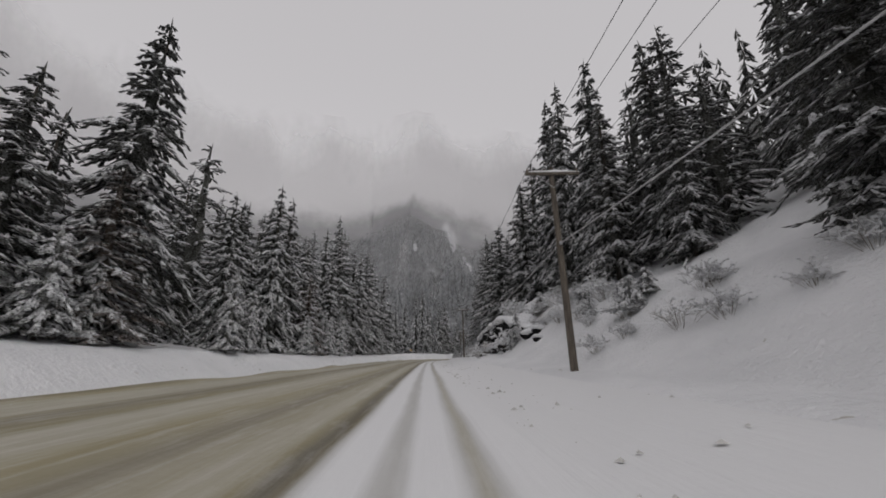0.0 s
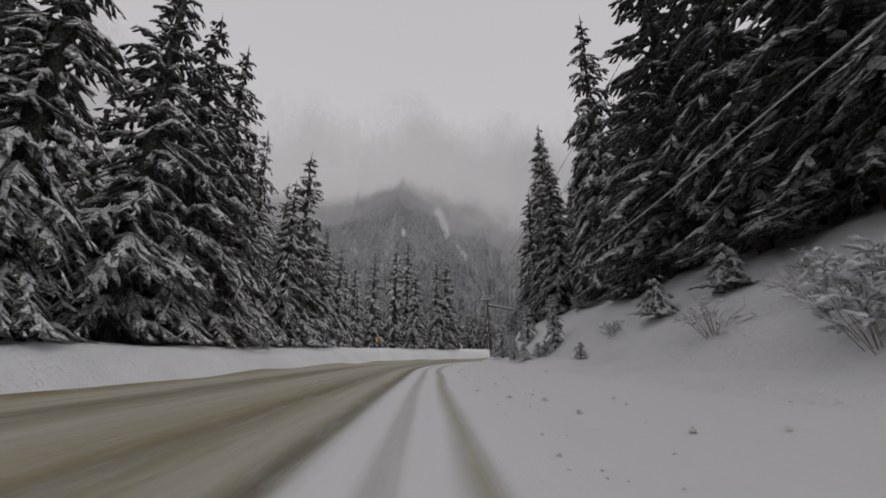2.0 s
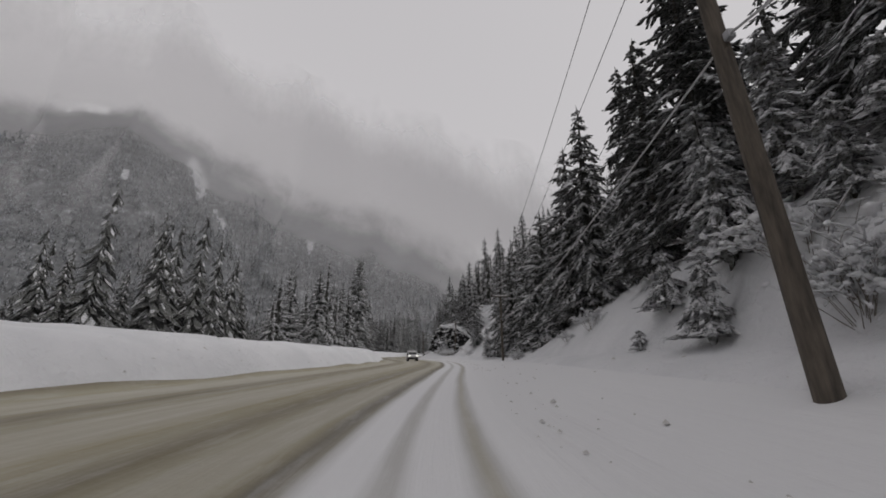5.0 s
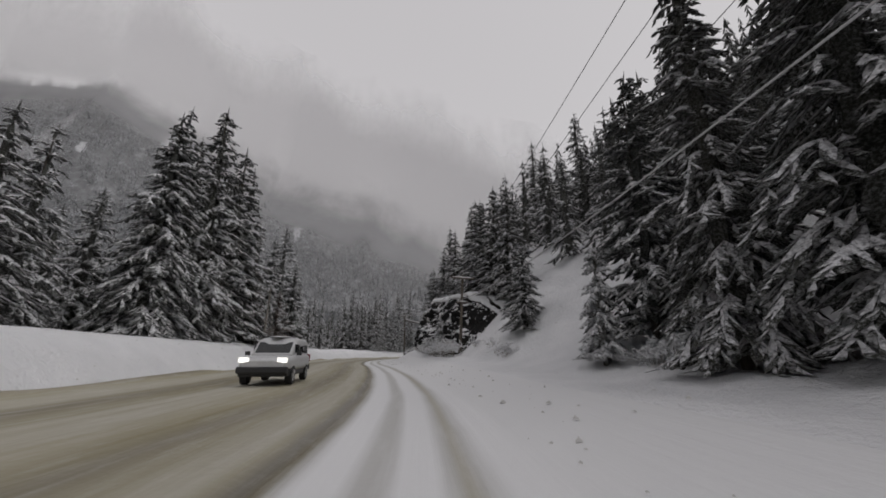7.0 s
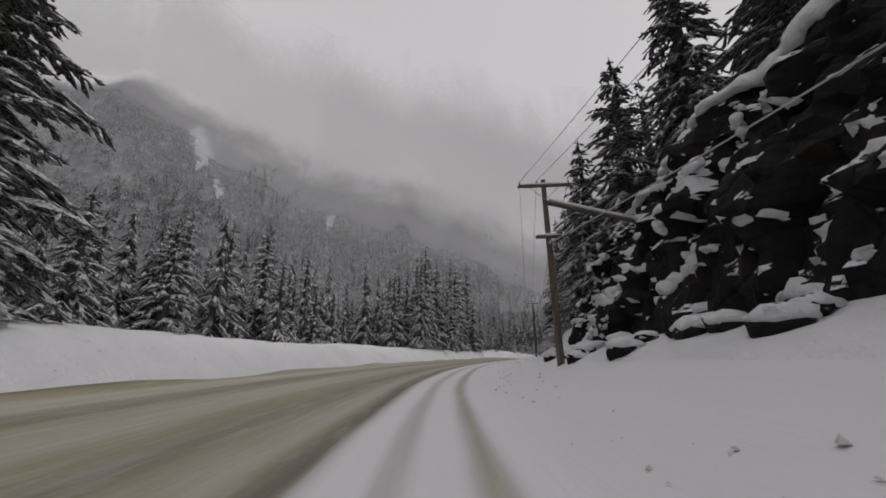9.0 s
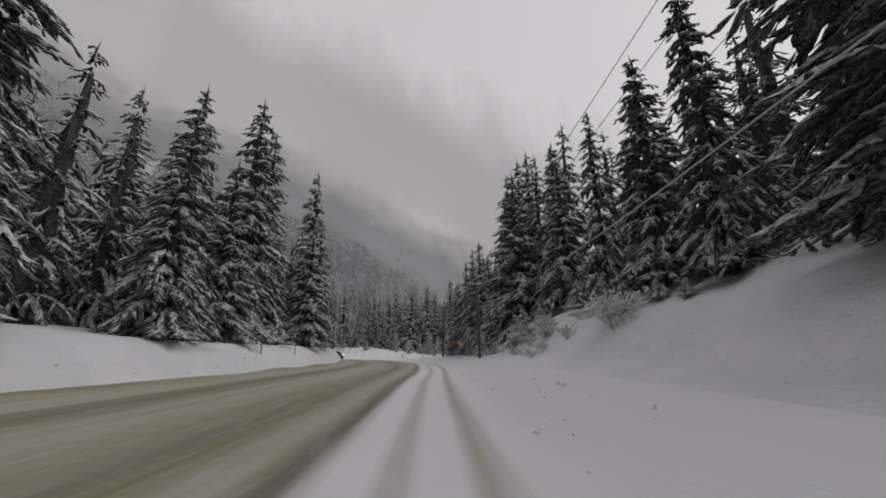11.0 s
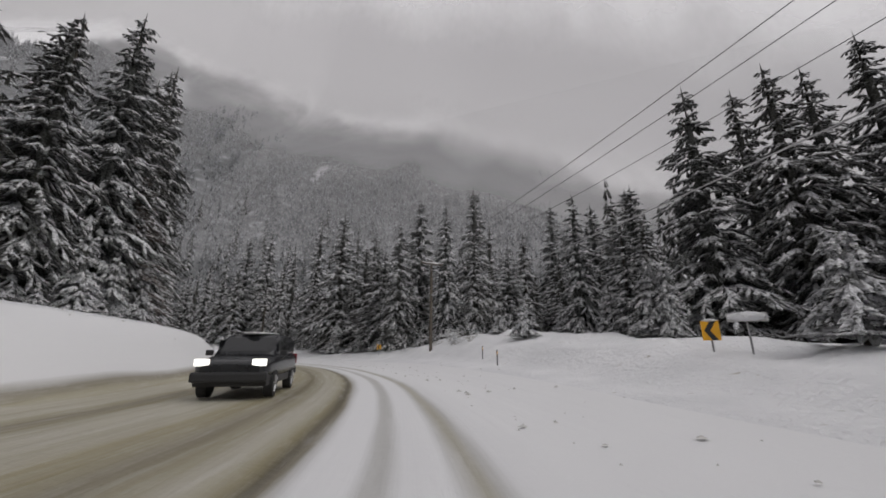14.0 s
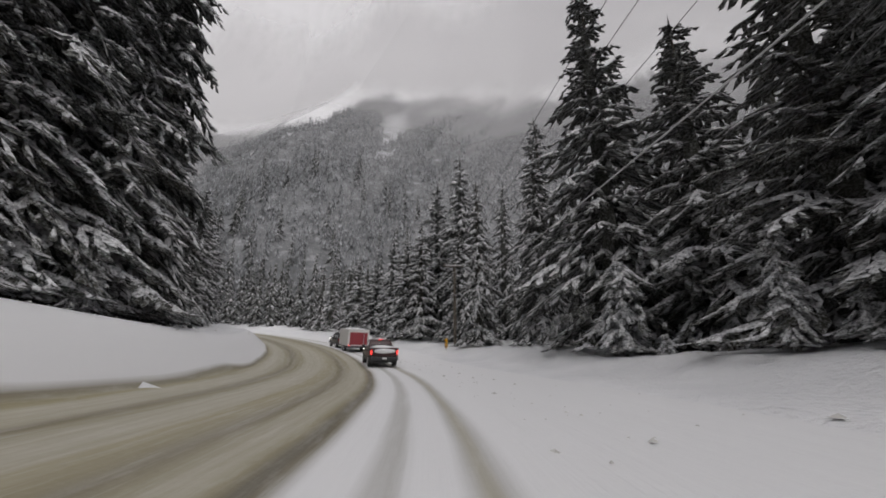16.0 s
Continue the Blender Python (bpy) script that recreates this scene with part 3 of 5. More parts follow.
def conifer_shape(seed, H, R, gap, per, bare=0.045, droop=0.75, snowy=0.94, fingers=1.0, core=0.13, load=1.2):
    """Vertices and faces of the needles and of the snow on the boughs of one tree."""
    r = random.Random(seed)
    nv, nf, sv, sf = [], [], [], []
    lean = (r.uniform(-0.012, 0.012), r.uniform(-0.012, 0.012))
    patchy = r.uniform(0, 9)

    def reach(f):
        return R * min(1.0, 0.72 + 1.5 * f) * (1 - f) ** 0.80

    # the dark inner growth
    rings, sides = 14, 7
    for k in range(rings):
        f = bare + (0.86 - bare) * k / (rings - 1)
        for i in range(sides):
            a, q = 6.283 * (i + 0.5 * k) / sides, core * reach(f) * r.uniform(0.3, 1.5) + 0.04
            nv.append((math.cos(a) * q + lean[0] * f * H, math.sin(a) * q + lean[1] * f * H, f * H + r.uniform(-0.5, 0.5) * gap))
    for k in range(rings - 1):
        for i in range(sides):
            c, d = sides * k + i, sides * k + (i + 1) % sides
            nf += [(c, d, c + sides), (d, d + sides, c + sides)]
    z = bare * H + 0.35 * gap
    while z < 0.975 * H:
        f = z / H
        n = max(4, round(per * (1.08 - 0.5 * f)))
        turn = r.uniform(0, 6.28)
        gust = 0.86 + 0.28 * (0.5 + 0.5 * math.sin(patchy + 1.3 * z)) * r.uniform(0.7, 1.1)
        for i in range(n):
            L = reach(f) * gust * r.uniform(0.72, 1.2) + 0.16
            if r.random() < 0.07:
                L *= 0.5
            zz = min(0.975 * H, z + r.uniform(-0.5, 0.5) * gap)
            rise = 0.30 * f + r.uniform(0.0, 0.2)
            d = min(droop * (1.05 - 0.5 * f) * r.uniform(0.7, 1.3), rise + 0.85 * zz / L)
            a = turn + 6.283 * i / n + r.uniform(-0.35, 0.35)
            bn, bf, cn, cf = bough(r, L, rise, d, max(4, round((5.0 + 4.0 * L) * fingers)), r.random() < snowy, load)
            ca, sa = math.cos(a), math.sin(a)
            for src, fs, vs, out in ((bn, bf, nv, nf), (cn, cf, sv, sf)):
                b = len(vs)
                vs += [(ca * p.x - sa * p.y + lean[0] * zz, sa * p.x + ca * p.y + lean[1] * zz, zz + p.z if zz + p.z > 0.3 else 0.3 + 0.25 * (zz + p.z - 0.3)) for p in src]
                out += [tuple(b + k for k in q) for q in fs]
        z += gap * (1.15 - 0.62 * f) * r.uniform(0.8, 1.2)
    # the leader
    b = len(nv)
    nv += [(0.14, 0, 0.92 * H), (-0.07, 0.12, 0.92 * H), (-0.07, -0.12, 0.92 * H), (lean[0] * H, lean[1] * H, 1.015 * H)]
    nf += [(b, b + 1, b + 3), (b + 1, b + 2, b + 3), (b + 2, b, b + 3)]
    return nv, nf, sv, sf


def conifer(seed, H, R, gap, per, needles=None, label="", group="", name="conifer", category="tree", **more):
    """One tree of height H at the origin: trunk, crown and snow."""
    tree = thing(name, Matrix(), label, category, group)
    nv, nf, sv, sf = conifer_shape(seed, H, R, gap, per, **more)
    rr = 0.011 * H + 0.04
    trunk = bmesh.new()
    rod((0, 0, -1.0), (0, 0, 0.45 * H), rr, 0.62 * rr, 8, trunk)
    rod((0, 0, 0.45 * H), (0, 0, 0.97 * H), 0.62 * rr, 0.12 * rr, 6, trunk)
    part("trunk", trunk, BARK, tree)
    tagged(part("crown", mesh_of("crown", nv, nf, [needles or NEEDLES]), None, tree), kind="stuff")
    tagged(part("snow", mesh_of("bough_snow", sv, sf, [TREE_SNOW]), None, tree, "clumps of fresh snow on the boughs"), kind="stuff")
    return tree


KINDS = [
    dict(seed=11, R=4.2, gap=0.92, per=7.2, droop=0.62),
    dict(seed=12, R=3.6, gap=0.88, per=6.8, droop=0.85),
    dict(seed=13, R=4.6, gap=0.95, per=7.4, droop=0.52),
    dict(seed=14, R=3.2, gap=0.86, per=6.6, droop=0.95),
    dict(seed=15, R=3.9, gap=0.90, per=7.0, droop=0.75, bare=0.07),
    dict(seed=16, R=4.0, gap=0.92, per=6.8, droop=0.75, snowy=0.6, needles=RUST_NEEDLES),
]
# the same with fewer boughs, for trees that stand back
KINDS += [dict(k, seed=k["seed"] + 20, gap=1.15, per=k["per"] - 0.2, R=1.1 * k["R"], fingers=0.62, core=0.12) for k in KINDS[:5]]
TALL = "tall dark green conifer with drooping boughs laden with snow"
RUSTY = "snow-laden conifer with rust-brown dying boughs beside the road"
protos, used = {}, []


def copy_scaled(ob, m):
    """A copy at the pose and scale m, whatever the scale of the first one."""
    return copy_thing(ob, m @ Matrix.Diagonal((1 / ob.scale.x, 1 / ob.scale.y, 1 / ob.scale.z, 1)))


def plant(x, y, top=None, kind=0, tall=None, wide=1.0, turn=0.0, group="roadside conifers"):
    """Stands a tree on the land so that its tip reaches the given height, or is so tall."""
    z = float(height(x, y)[0])
    h = tall if tall else max(4.0, 1.05 * (top - z))
    k = h / 20.0
    m = Matrix.Translation((x, y, z - 0.25)) @ Matrix.Rotation(turn, 4, "Z") @ Matrix.Diagonal((k ** 0.6 * wide, k ** 0.6 * wide, k, 1))
    used.append((x, y))
    along, beside = (float(v[0]) for v in to_road([x], [y]))
    if 405 < along < 475 and beside > 0:  # slender ones, close together
        wide *= 0.82
    elif 475 <= along < 545 and 0 < beside < 18:
        wide *= 0.68
    elif kind < 5 and abs(beside) > 18:
        kind += 6
    if kind not in protos:
        protos[kind] = conifer(H=20.0, label=RUSTY if kind == 5 else TALL, group=group, **KINDS[kind])
        protos[kind].matrix_basis = m
        return
    copy_scaled(protos[kind], m)


# trees that stand out, one list a stretch: x, y, height of the tip
LEFT_A = [
    (-18.1, 19, 21.4), (-20.5, 12.5, 15), (-17.9, 42.6, 19.5), (-23.2, 42.8, 18.8), (-29.5, 47.3, 20.2), (-23, 52.9, 18),
    (-23.3, 62.8, 22.3), (-21, 67, 23.6), (-23.7, 76.5, 21.4), (-21.2, 79.6, 22.7), (-20.9, 85.9, 24.9), (-24.7, 79.8, 26.6),
    (-23.6, 102.8, 20.2), (-25.6, 109, 24.2), (-23.8, 116.6, 25.9), (-25.5, 138.9, 19.8), (-25.2, 149.2, 20.6), (-34.7, 157, 26.1),
    (-22.7, 156.3, 22.9), (-18.1, 158.1, 26.3), (-9, 152.3, 20.3), (-4.5, 164.4, 24), (-18.2, 13, 13.5), (-22.6, 17.8, 14.9),
    (-28.1, 34.9, 19.7), (-18.6, 30.1, 14.2), (-25.3, 37.2, 16.4), (-23.3, 38.2, 17.4), (-21.3, 50.4, 17.1), (-22.8, 56.1, 20)]
LEFT_A += [
    (-27.2, 138.6, 18.4), (-16.5, 167.1, 28.8), (-30, 139.6, 15.4), (-8.5, 163.1, 17.2)]
RIGHT_A = [
    (15.2, 25.8, 25.7), (18, 43, 31.7), (13.4, 63.1, 35.1), (6.9, 61.3, 22.3), (7.2, 78.1, 24.7), (7.9, 103.8, 33.8),
    (7.1, 91.9, 28.6), (5.6, 111.7, 22.3), (8.2, 107.8, 26), (17.8, 27.3, 28.4), (15.4, 55.2, 35.8), (10.8, 79.8, 25.4)]
LEFT_B = [
    (22.3, 197.3, 11.2), (22.6, 215, 13), (20.2, 225.2, 12), (38.8, 231.5, 18.4), (41.3, 231.9, 19.5), (30.1, 245, 15.5),
    (32.9, 244.9, 13.5), (44, 251.4, 23.6), (40.6, 251.3, 17.2), (46.5, 276.9, 23.9), (51.9, 281, 25.6), (32.7, 292.2, 31.1),
    (45.3, 291.8, 23.6), (52.9, 320.9, 18.9), (60.3, 315.3, 18.2), (64.9, 324.2, 21.5), (72, 333, 20), (56.6, 308.5, 16.5),
    (56.2, 304.8, 14.7), (96.8, 359, 22), (43.3, 234.2, 18.6), (30.5, 229.4, 13.7), (30.5, 224.6, 12.2), (52.5, 293.8, 12.8)]
RIGHT_B = [
    (78.1, 257.6, 23.8), (93.5, 251.1, 44.8), (98.9, 243.7, 49.3), (103, 269.5, 47), (85.8, 270.7, 29.2), (79.5, 263.7, 21.9),
    (83.5, 273.7, 19.7), (86.5, 280, 18.3), (84.2, 226.8, 35.6), (63.4, 209.8, 23.3), (72.2, 215, 29), (91, 264.7, 34.9)]
LEFT_C = [
    (110.4, 362.6, 26.9), (117.4, 361.5, 29.3), (122.9, 376.9, 24.7), (128.7, 365.2, 17.6), (129.6, 366.5, 18.2),
    (128.6, 377.5, 18.3), (124, 370, 12.4), (135.6, 408.7, 24.8), (134.6, 404.2, 19.4), (137.4, 410.8, 22.5), (137.9, 414.6, 22.8),
    (137.7, 419.7, 23.7), (133, 416.5, 23.2), (129.6, 440.8, 28.7), (133.7, 433.9, 23.5), (127.6, 435.3, 24.2), (131.9, 440.4, 15.5),
    (132.4, 380, 20.6), (136, 403, 19.1), (135.6, 420.2, 28.7), (135.2, 424.5, 24.5)]
RIGHT_C = [
    (145.5, 343.2, 26.4), (144.8, 336.3, 28.2), (160, 359.4, 19.3), (157.6, 355.8, 18.5), (160.4, 364.1, 17.9), (161.6, 360.6, 20.1),
    (174.3, 398.7, 19.7), (179.4, 394.3, 19.1), (185.1, 393.6, 22.7), (181.1, 399.8, 21.8), (177.3, 395.2, 19.5), (168, 397.9, 9),
    (172.7, 420.9, 15.6), (179.4, 424.7, 21.1), (168.5, 426.6, 22.9), (162.8, 435.9, 24.1), (163.7, 423.8, 19), (165.2, 418.3, 13.9),
    (151.8, 449.2, 25.7), (155.8, 446.2, 18.9), (158.2, 453.5, 24), (157.3, 439.5, 17.2), (186.4, 391.7, 21.7), (136, 474, 28.2),
    (129.9, 482, 28.6), (155, 459.9, 27), (147.2, 468.3, 28.6), (140, 488, 30), (149.9, 347.6, 24.8), (183, 385.8, 18.1)]
RIGHT_C += [
    (180.9, 418, 18.8), (179.5, 412.9, 17.5), (178.7, 410, 17.2), (176.9, 407.5, 16.2), (164.4, 447.8, 22.8)]
RIGHT_B += [(66.0, 230.1, 19), (67.3, 234.1, 21), (68.8, 238.4, 21), (70.4, 242.4, 22)]
LEFT_B += [(40.2, 239.3, 24), (42.4, 246.6, 24)]
RIGHT_C += [(156, 351.3, 32), (153.4, 347.3, 33), (150.4, 343.6, 32)]
LEFT_C += [(132.6, 374.9, 27), (131.2, 371, 31), (135.9, 389.1, 24), (127.2, 443.3, 33), (129, 438.3, 32), (124.8, 448.3, 20)]
RIGHT_A += [(10.8, 133.5, 28), (8.2, 128.6, 27), (7.6, 124.2, 26), (5.0, 119.5, 22)]
LEFT_C += [(115.1, 350.5, 23), (113, 348.2, 24), (130.9, 430.3, 27), (128.8, 434.5, 28)]
RIGHT_C += [(130.8, 325.6, 21)]
LEFT_C += [(136.3, 388.5, 24.5), (135.6, 385.3, 21.0), (126.6, 441.9, 42.3), (129.6, 433.9, 34.3), (55.0, 276.6, 18)]
LEFT_A += [(-22.5, 96, 26), (-22.4, 92.5, 27), (-23.1, 99.9, 27), (-8.6, 161.5, 24)]
RIGHT_A += [(6.2, 86.5, 26), (6.6, 82.5, 26)]
RIGHT_C += [(161.2, 369, 15)]
# tall ones on the slopes behind, by their place along and beside the road
BACK = [(150, 17, 33), (154, 16.5, 34), (158.5, 18, 34), (163, 18, 33), (168, 18.5, 31), (128, 13.5, 33), (133, 14.5, 35), (122, 13.2, 32), (40, 16, 34), (46, 16.5, 36), (34, 17, 32),
        (394, 16, 29), (389, 18, 31), (418.5, 12.8, 15), (416.3, 13.4, 19), (414.4, 13.8, 21), (412.4, 14.2, 22), (420.6, 14.6, 14), (416.5, 17.5, 20), (434, 27, 14.5), (436.5, 31, 15), (431, 26, 13), (438, 36, 16), (440, 42, 17), (442, 48, 18), (437, 24.5, 13), (441, 27, 15), (433.5, 30, 15), (444, 56, 22), (445.5, 63, 26), (439, 31, 15.5), (441, 36, 17), (70, -17.6, 27), (76, -18, 26), (243.4, 10.6, 10.5)]
pick = random.Random(4)
for s, u, top in BACK:
    plant(*(float(v) for v in on_road(s, u)), top, pick.choice((0, 1, 1, 4, 3)), None, pick.uniform(0.85, 1.05), pick.uniform(0, 6.28))
for trees in (LEFT_A, RIGHT_A, LEFT_B, RIGHT_B, LEFT_C, RIGHT_C):
    for x, y, top in trees:
        s, u = (float(v[0]) for v in to_road([x], [y]))
        if -16.6 < u < 0:  # behind the bank
            x, y = (float(v) for v in on_road(s, -16.6))
        plant(x, y, top, pick.choice((0, 0, 1, 1, 2, 4, 3)), None, pick.uniform(0.85, 1.15), pick.uniform(0, 6.28))

# the rest of the rows along the road: s from, s to, nearest u, farthest u, height, spacing
ROWS = [(-12, 34, -16, -30, 15, 3.2), (34, 62, -16, -30, 22, 3.2), (62, 126, -16.5, -32, 25, 3.0), (126, 158, -24, -38, 17, 3.6), (160, 215, -34, -60, 12, 4.0),
        (215, 262, -20, -40, 13, 3.6), (262, 286, -18, -36, 19, 3.2), (286, 300, -24, -40, 14, 3.2), (300, 348, -30, -48, 15, 3.2), (348, 408, -15, -32, 22, 3.0),
        (408, 500, -16.5, -34, 20, 2.8), (-12, 40, 15, 30, 19, 3.0), (40, 118, 14, 30, 20, 2.6), (118, 138, 17, 32, 18, 3.2), (138, 172, 22, 36, 18, 3.2)]
ROWS += [(172, 235, 11.5, 30, 20, 2.8), (237, 250, 20, 36, 18, 3.0), (250, 300, 15, 34, 17, 2.8), (300, 352, 11, 28, 19, 3.2), (352, 396, 13.5, 30, 21, 2.6), (396, 416, 15, 32, 18, 3.0),
         (416, 446, 27, 46, 18, 3.0), (446, 476, 18, 40, 13, 3.0), (476, 545, 11, 34, 20, 3.0),
         (545, 680, 12, 44, 19, 3.0), (500, 640, -17, -40, 17, 3.2)]
behind = []
for s0, s1, u0, u1, tall, step in ROWS:
    s, k = s0, 0
    while s < s1:
        for depth in (0.0, 0.4, 0.85):
            u = u0 + (u1 - u0) * min(1, depth * pick.uniform(0.7, 1.1)) + pick.uniform(-1.2, 1.2)
            x, y = (float(v) for v in on_road(s + pick.uniform(-1.3, 1.3), u))
            if min((x - a) ** 2 + (y - b) ** 2 for a, b in used) < (12 if depth == 0 else 6):
                continue
            if abs(float(to_road([x], [y])[1][0])) < min(abs(u0), abs(u1)) - 1.5:
                continue
            h = tall * pick.uniform(0.62, 1.0)
            if depth == 0 and s < 545 and abs(u0) < 20:
                if k % 4 == 3:
                    continue
                plant(x, y, None, pick.choice((0, 1, 1, 2, 3, 4, 4)), h, pick.uniform(0.85, 1.15), pick.uniform(0, 6.28))
            else:
                behind.append((x, y, h))
                used.append((x, y))
        s += step * (1.35 if s < 545 else 1.6)
        k += 1
# a few rusty ones low on the left side
for s, u, tall in ((18, -15.5, 9), (48, -15, 10), (100, -15.5, 11), (262, -15, 10), (278, -15.5, 9), (405, -15.2, 10), (436, -15.5, 12), (462, -15.5, 11), (484, -15, 9)):
    x, y = (float(v) for v in on_road(s, u))
    plant(x, y, None, 5, tall, 1.2, s)


def low_tree(r, x, y, z, H, R, verts, faces, which, whorls, per):
    """A simpler conifer for the woods farther off: drooping boughs, each with a little snow on top."""
    for k in range(whorls):
        f = k / whorls
        size = R * (1 - f) ** 0.9 + 0.15
        a0 = r.uniform(0, 6.28)
        for i in range(per):
            a = a0 + 6.283 * i / per + r.uniform(-0.4, 0.4)
            zz = z + H * (0.04 + 0.93 * min(0.99, f + r.uniform(-0.8, 0.8) / whorls))
            L, w = size * r.uniform(0.65, 1.2), (0.19 * size + 0.08) * r.uniform(0.7, 1.2)
            ca, sa, fall = math.cos(a), math.sin(a), r.uniform(0.35, 0.75)
            b = len(verts)
            lift = H / whorls * 0.55
            mid = 0.62 * L
            verts.extend([(x, y, zz + lift), (x + ca * mid - sa * w, y + sa * mid + ca * w, zz - 0.30 * L),
                          (x + ca * L, y + sa * L, zz - fall * L), (x + ca * mid + sa * w, y + sa * mid - ca * w, zz - 0.30 * L)])
            faces.extend([(b, b + 1, b + 2), (b, b + 2, b + 3)])
            which.extend([0, 0])
            if whorls > 8 and r.random() < 0.75:
                g, e = r.uniform(0.25, 0.45), r.uniform(0.75, 0.95)
                q, w = (g + e) / 2 * L, 0.5 * w
                up = 0.05 + 0.03 * L
                h = lambda m: zz + lift * (1 - m) - fall * L * m * m + up
                verts.extend([(x + ca * g * L, y + sa * g * L, h(g)), (x + ca * q - sa * w, y + sa * q + ca * w, h((g + e) / 2) - 0.4 * w),
                              (x + ca * e * L, y + sa * e * L, h(e)), (x + ca * q + sa * w, y + sa * q - ca * w, h((g + e) / 2) - 0.4 * w)])
                faces.extend([(b + 4, b + 5, b + 6), (b + 4, b + 6, b + 7)])
                which.extend([1, 1])


def woods():
    """The trees behind the rows and on the valley floor, too many to count."""
    r = random.Random(8)
    places, loops, which, total = [], [], [], 0
    shapes = [conifer_shape(H=20.0, **{k: v for k, v in dict(kind, fingers=0.3, gap=1.4, core=0.16).items() if k != "needles"}) for kind in KINDS[6:]]
    shapes = [(np.array(nv + sv, float), nf + [tuple(len(nv) + k for k in q) for q in sf], [0] * len(nf) + [1] * len(sf)) for nv, nf, sv, sf in map(lambda q: ([tuple(p) for p in q[0]], q[1], [tuple(p) for p in q[2]], q[3]), shapes)]
    simple = ([], [], [])
    for x, y, tall in behind:
        z = float(height(x, y)[0]) - 0.3
        s, u = (float(v[0]) for v in to_road([x], [y]))
        if abs(u) < 31 and s < 560:
            co, fs, wh = r.choice(shapes)
            k, a = tall / 20.0, r.uniform(0, 6.28)
            w = k ** 0.6 * r.uniform(0.9, 1.15)
            places.append(np.stack([x + w * (co[:, 0] * math.cos(a) - co[:, 1] * math.sin(a)), y + w * (co[:, 0] * math.sin(a) + co[:, 1] * math.cos(a)), z + k * co[:, 2]], -1))
            loops += [tuple(total + i for i in q) for q in fs]
            which += wh
            total += len(co)
        else:
            low_tree(r, x, y, z, tall, tall * r.uniform(0.16, 0.2), *simple, 16, 7)
    count = 0
    while count < 1200:
        s, side = r.uniform(-20, 690), r.choice((-1, 1))
        u = side * (30 + 110 * r.random() ** 1.6)
        x, y = (float(v) for v in on_road(s, u))
        ss, uu = to_road([x], [y])
        if abs(uu[0]) < 29 or (0 < uu[0] < 46 and 410 < ss[0] < 450):
            continue
        count += 1
        tall = r.uniform(11, 18) if uu[0] < 0 and ss[0] < 345 else r.uniform(13, 22)
        low_tree(r, x, y, float(height(x, y)[0]) - 0.3, tall, tall * r.uniform(0.14, 0.18), *simple, 11, 6)
    verts = np.vstack(places).tolist() + simple[0]
    faces = loops + [tuple(total + i for i in q) for q in simple[1]]
    ob = new("woods", mesh_of("woods", verts, faces, [NEEDLES, TREE_SNOW], which + simple[2]))
    tagged(ob, "dense snowy conifer woods behind the roadside trees", "forest", kind="stuff")


woods()
PATCHES = [(-18, 768, 13, 50, 0.25), (16, 684, 6, 32, 0.22), (134, 700, 5, 22, -0.3), (304, 640, 6, 30, 0.5), (-82, 676, 4, 18, 0.1)]


def far_woods():
    """Woods on the mountain; open snow chutes stay bare."""
    r = random.Random(9)
    verts, faces, which, count = [], [], [], 0
    X, Y = [r.uniform(-330, 440) for _ in range(15500)], [r.uniform(430, 900) for _ in range(15500)]
    Z, (S, U) = height(X, Y), to_road(X, Y)
    M = mountain(np.array(X), np.array(Y))
    for x, y, z, u, m in zip(X, Y, Z, U, M):
        if abs(u) < 36 or m < -80 or (m <= 0 and abs(u) > 260):
            continue
        bare = False
        for px, py, a, b, t in PATCHES:
            dx, dy = x - px, y - py
            q, w = dx * math.cos(t) + dy * math.sin(t), -dx * math.sin(t) + dy * math.cos(t)
            bare = bare or (q / a) ** 2 + (w / b) ** 2 < 1 + 0.5 * noise.noise((x * 0.08, y * 0.08, 1))
        if bare:
            continue
        tall = r.uniform(9, 17)
        low_tree(r, x, y, float(z) - 0.3, tall, tall * 0.17, verts, faces, which, 4, 4)
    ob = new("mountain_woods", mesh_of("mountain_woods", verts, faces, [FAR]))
    tagged(ob, "frosted conifer forest on the far mountainside, haze painted into its greys", "forest", kind="stuff")


far_woods()


